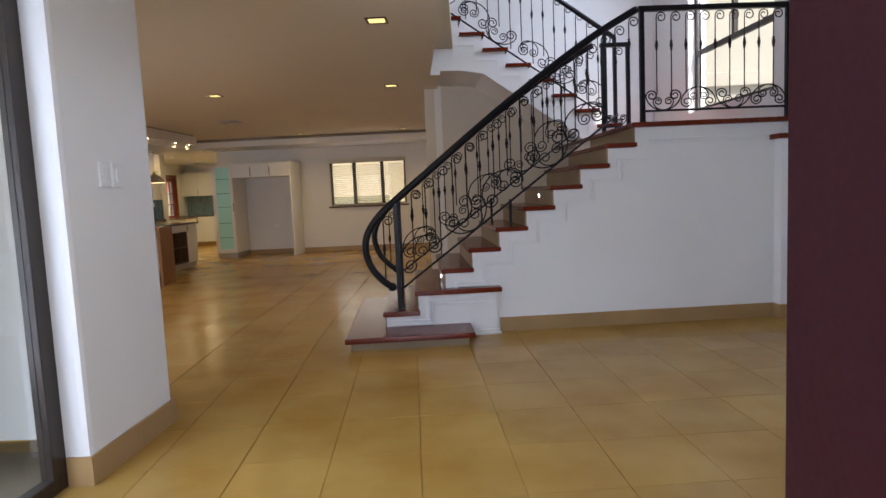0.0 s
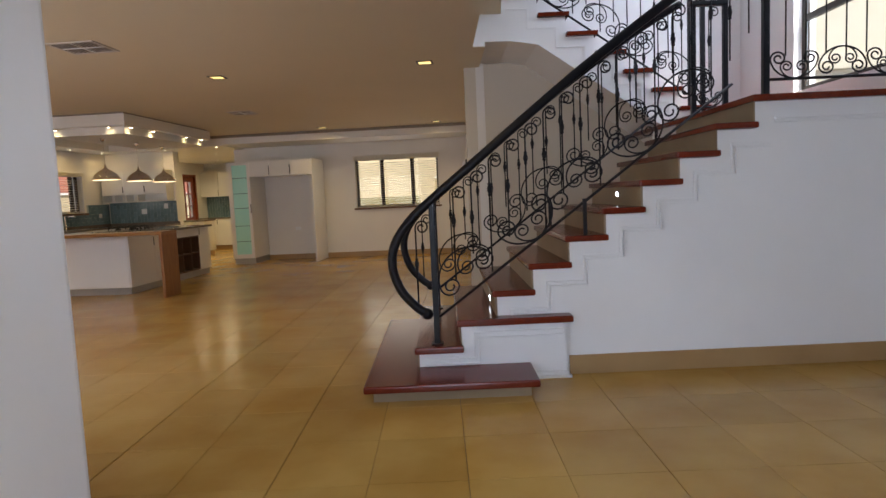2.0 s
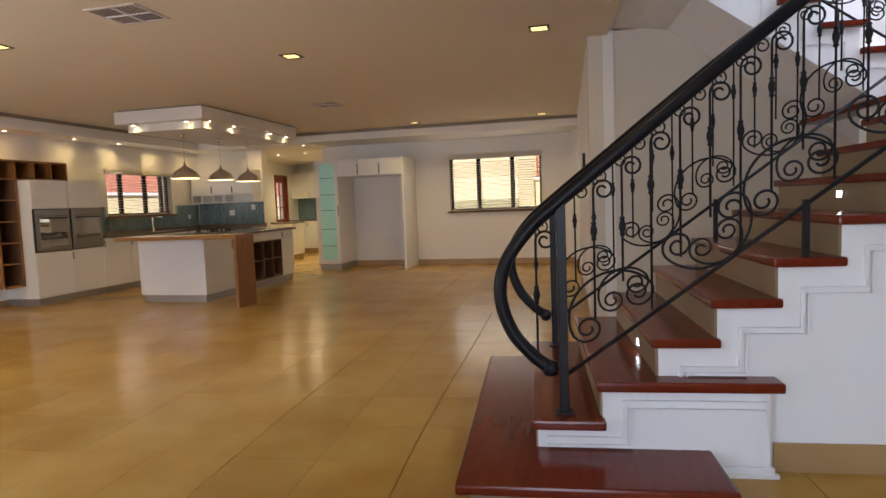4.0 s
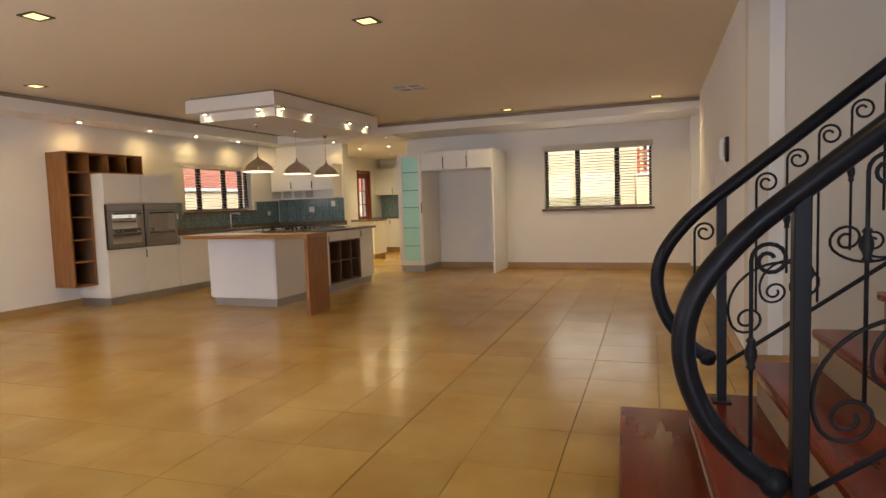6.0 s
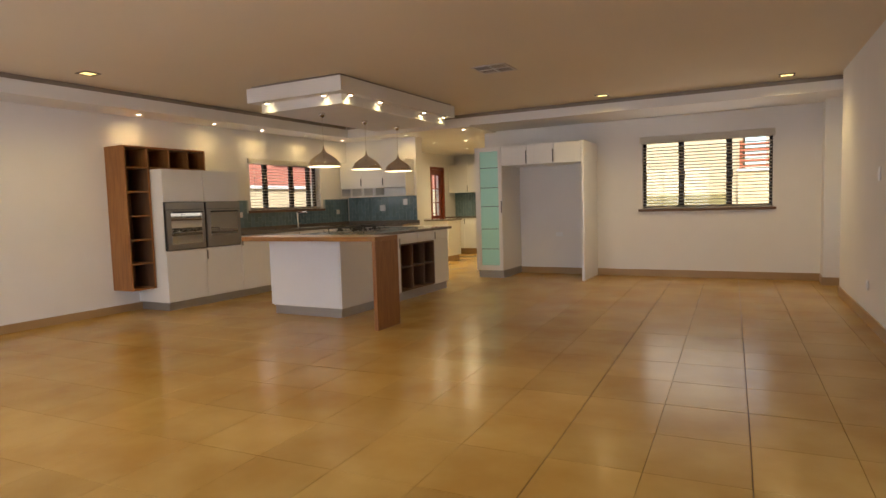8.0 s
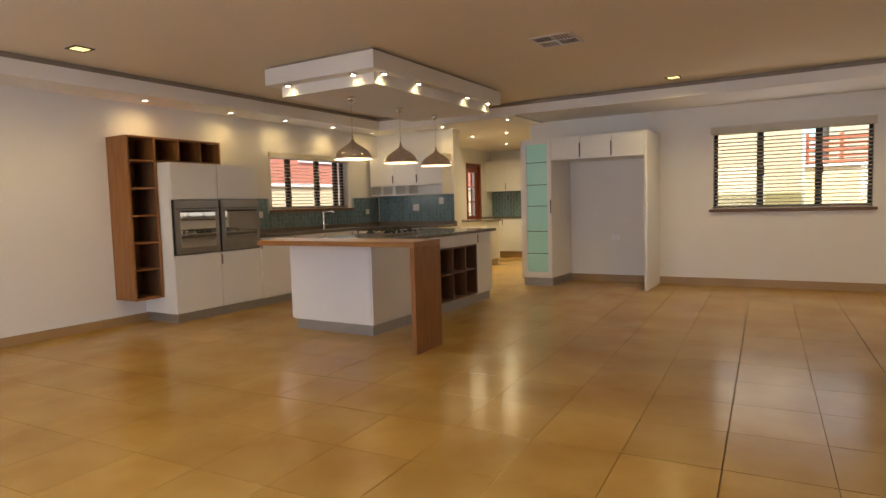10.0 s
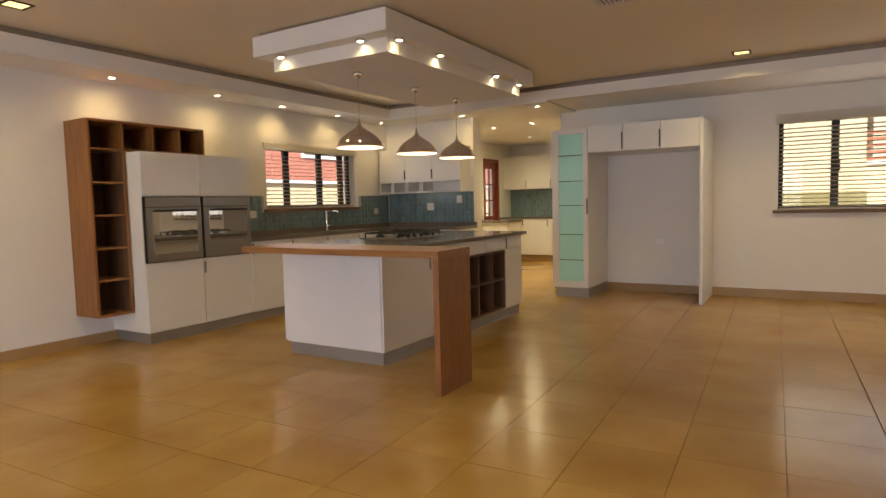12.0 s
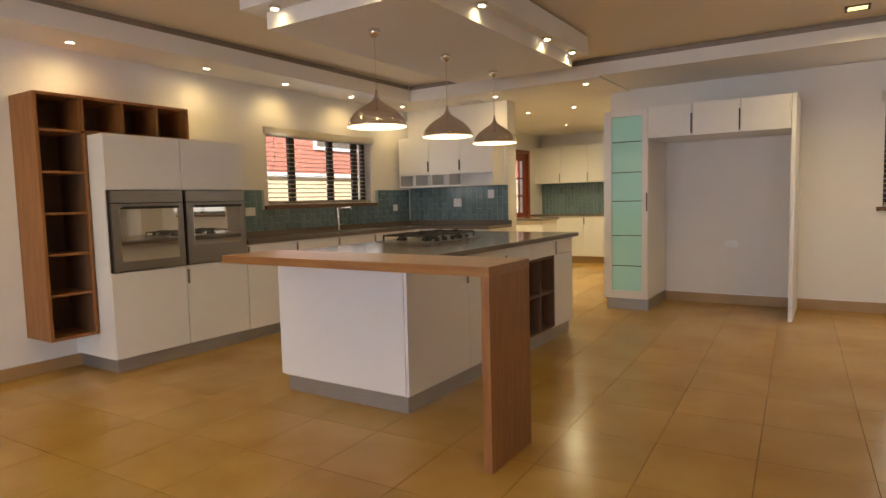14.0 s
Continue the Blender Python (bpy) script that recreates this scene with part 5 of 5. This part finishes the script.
part("ledge", boxes((4.6, 13.0, 13.88, 13.998, 3.3, 3.6), bevel=0.02), pale_render, pale_house)


def garden_wall(x0, x1, y0, y1, h, label):
    g = thing("garden_wall", ((x0 + x1) / 2, (y0 + y1) / 2, -0.16), label, "wall", group="garden walls")
    part("wall", boxes((x0, x1, y0, y1, -0.16, h)), cream_render, g)
    part("coping", boxes((x0 - 0.04, x1 + 0.04, y0 - 0.04, y1 + 0.04, h, h + 0.07), bevel=0.01), white_paint, g)


garden_wall(-11.2, -11.0, 5, 30, 1.7, "cream garden wall with white coping")
garden_wall(-1.4, 9.0, 21.9, 22.1, 1.83, "cream garden wall with white coping")


def trellis(x0, x1, y, z0, z1):
    """A slatted wooden screen on the garden wall: posts, level slats and short uprights between them."""
    t = thing("garden_trellis", ((x0 + x1) / 2, y, z0), "red-brown slatted wooden trellis on a garden wall", "trellis")
    n = int((x1 - x0) / 0.62)
    for i in range(n + 1):
        x = x0 + (x1 - x0) * i / n
        part("post", boxes((x - 0.035, x + 0.035, y - 0.035, y + 0.035, z0, z1 + 0.05), bevel=0.004), trellis_red, t)
    for k in range(5):
        z = z0 + 0.06 + (z1 - z0 - 0.12) * k / 4
        part("slat", boxes((x0, x1, y - 0.055, y - 0.036, z - 0.03, z + 0.03), bevel=0.003), trellis_red, t)


trellis(-1.35, 6.0, 22.0, 1.90, 2.56)

# ---- splashback tiles ----


def splashback(name, axis, fixed, a0, a1, z0, z1, label, sign=1, skip=()):
    """Upright tiles in columns, each column shifted against the last."""
    s = thing(name, (fixed, (a0 + a1) / 2, z0) if axis == "x" else ((a0 + a1) / 2, fixed, z0), label, "splashback", group="tiled splashbacks")
    def bx(a, b, d0, d1, r, q):
        d0, d1 = sorted((sign * d0, sign * d1))
        return (fixed + d0, fixed + d1, a, b, r, q) if axis == "x" else (a, b, fixed + d0, fixed + d1, r, q)
    cells = list(wall_cells(a0, a1, z0, z1, skip))
    part("grout", boxes(*[bx(a, b, 0.0008, 0.006, r, q) for a, b, r, q in cells]), teal_grout, s)
    w, h, g = 0.0745, 0.150, 0.004
    n = int((a1 - a0) / w)
    w = (a1 - a0) / n
    cache = {}
    for i in range(n):
        a = a0 + i * w
        z = z0 - (0.5 * h if i % 2 else 0)
        while z < z1:
            lo, hi = max(z + g / 2, z0), min(z + h - g / 2, z1)
            mid_a, ok = a + w / 2, hi - lo > 0.015
            for k in skip:
                if k[0] - 0.02 < mid_a < k[1] + 0.02:
                    if lo < k[2] < hi:
                        hi = k[2]
                    elif lo >= k[2]:
                        ok = False
            if ok and hi - lo > 0.012:
                key = round(hi - lo, 4)
                if key not in cache:
                    bm = bmesh.new()
                    e = 0.0018
                    def corner(p, q, d):
                        return (sign * d, p, q) if axis == "x" else (p, sign * d, q)
                    hw_, hh = (w - g) / 2, (hi - lo) / 2
                    base = [bm.verts.new(corner(p * hw_, q * hh, 0.006)) for p, q in ((-1, -1), (1, -1), (1, 1), (-1, 1))]
                    face = [bm.verts.new(corner(p * (hw_ - e), q * (hh - e), 0.0095)) for p, q in ((-1, -1), (1, -1), (1, 1), (-1, 1))]
                    bm.faces.new(face)
                    for k in range(4):
                        bm.faces.new((base[k], base[(k + 1) % 4], face[(k + 1) % 4], face[k]))
                    bmesh.ops.recalc_face_normals(bm, faces=bm.faces)
                    me = bpy.data.meshes.new("tile")
                    bm.to_mesh(me)
                    bm.free()
                    me.materials.append(teal_tile)
                    cache[key] = me
                ob = new("tile", cache[key])
                ob.parent = s
                ob.matrix_parent_inverse = Matrix.Translation(-s.location)
                m = (lo + hi) / 2
                ob.location = (fixed, mid_a, m) if axis == "x" else (mid_a, fixed, m)
            z += h
    return s


splashback("splashback", "x", LEFT, 10.862, 14.134, CT + 0.05, 1.375, "dull teal upright tile splashback below the kitchen window", 1, [(WIN_1[0] - 0.06, WIN_1[1] + 0.06, WIN_1[2] - 0.04, 1.375)])
splashback("splashback", "y", 14.15, LEFT + 0.016, -6.345, CT + 0.05, 1.398, "dull teal upright tile splashback behind the counter", -1)
splashback("splashback", "y", 18.7, LEFT + 0.01, -5.2, CT, 1.5, "dull teal upright tile splashback in the scullery", -1)

# ---- floor tiles ----


def grid(i, j):
    """The corners of the tile grid; the lines swing gently from the hall's direction to the living room's."""
    a = hall(0.155 + 0.443 * i, -1.98 + 0.49 * j)
    b = Vector((-0.842, 8.415, 0)) + Matrix.Rotation(radians(2.6), 3, "Z") @ Vector((0.445 * (i + 4), 0.495 * (j - 10), 0))
    w = min(max((j - 1.0) / 8.0, 0), 1)
    w = w * w * (3 - 2 * w)
    return a.lerp(b, w)


def in_floor(p):
    x, y = p.x, p.y
    if y < 3.3 and x < -1.5:
        return False
    return LEFT - 0.3 < x < 4.2 and -0.4 < y < 14.8 and not (x > 0.6 and y > 8.8) or (-7.9 < x < -4.9 and 14.0 < y < 18.9)


near, far_cells = [], []
for i in range(-21, 8):
    for j in range(-8, 36):
        c = (grid(i, j) + grid(i + 1, j + 1)) / 2
        if not in_floor(c):
            continue
        (near if -5.2 < c.x < 3.2 and 1.8 < c.y < 11.2 else far_cells).append((i, j))
near.sort(key=lambda c: (grid(*c) - Vector((-1.0, 5.5, 0))).length)
far_cells += near[300:]
near = near[:300]


def tile_quad(bm, i, j, rnd, origin):
    ps = [grid(i, j), grid(i + 1, j), grid(i + 1, j + 1), grid(i, j + 1)]
    mid = sum(ps, Vector()) / 4
    wide_l, wide_b = (0.0052 if i == -6 else 0.0035 if i in (-4, 0) else 0.0013), (0.0045 if j in (10, 0) else 0.0013)
    def inset(k, e, z):
        sx, sy = (1 if k in (0, 3) else -1), (1 if k in (0, 1) else -1)
        ex = e + (wide_l if sx > 0 else 0.0008)
        ey = e + (wide_b if sy > 0 else 0.0008)
        du = (ps[1] - ps[0]).normalized()
        dv = (ps[3] - ps[0]).normalized()
        p = ps[k] + du * sx * ex + dv * sy * ey
        return bm.verts.new((p.x - origin.x, p.y - origin.y, z))
    lift = rnd.uniform(-0.0002, 0.0002)
    base = [inset(k, 0.0, -0.006) for k in range(4)]
    face = [inset(k, 0.0006, lift) for k in range(4)]
    bm.faces.new(face)
    for k in range(4):
        bm.faces.new((base[k], base[(k + 1) % 4], face[(k + 1) % 4], face[k]))


rnd = random.Random(7)
for i, j in near:
    bm = bmesh.new()
    tile_quad(bm, i, j, rnd, Vector((0, 0, 0)))
    bmesh.ops.recalc_face_normals(bm, faces=bm.faces)
    me = bpy.data.meshes.new("tile")
    bm.to_mesh(me)
    bm.free()
    me.materials.append(tile_stone)
    ob = new("tile", me)
    ob.parent = floor
bm = bmesh.new()
for i, j in far_cells:
    tile_quad(bm, i, j, rnd, Vector((0, 0, 0)))
bmesh.ops.recalc_face_normals(bm, faces=bm.faces)
me = bpy.data.meshes.new("tiles")
bm.to_mesh(me)
bm.free()
me.materials.append(tile_stone)
ob = tagged(new("tiles", me), "beige stone floor tiles", kind="stuff")
ob.parent = floor
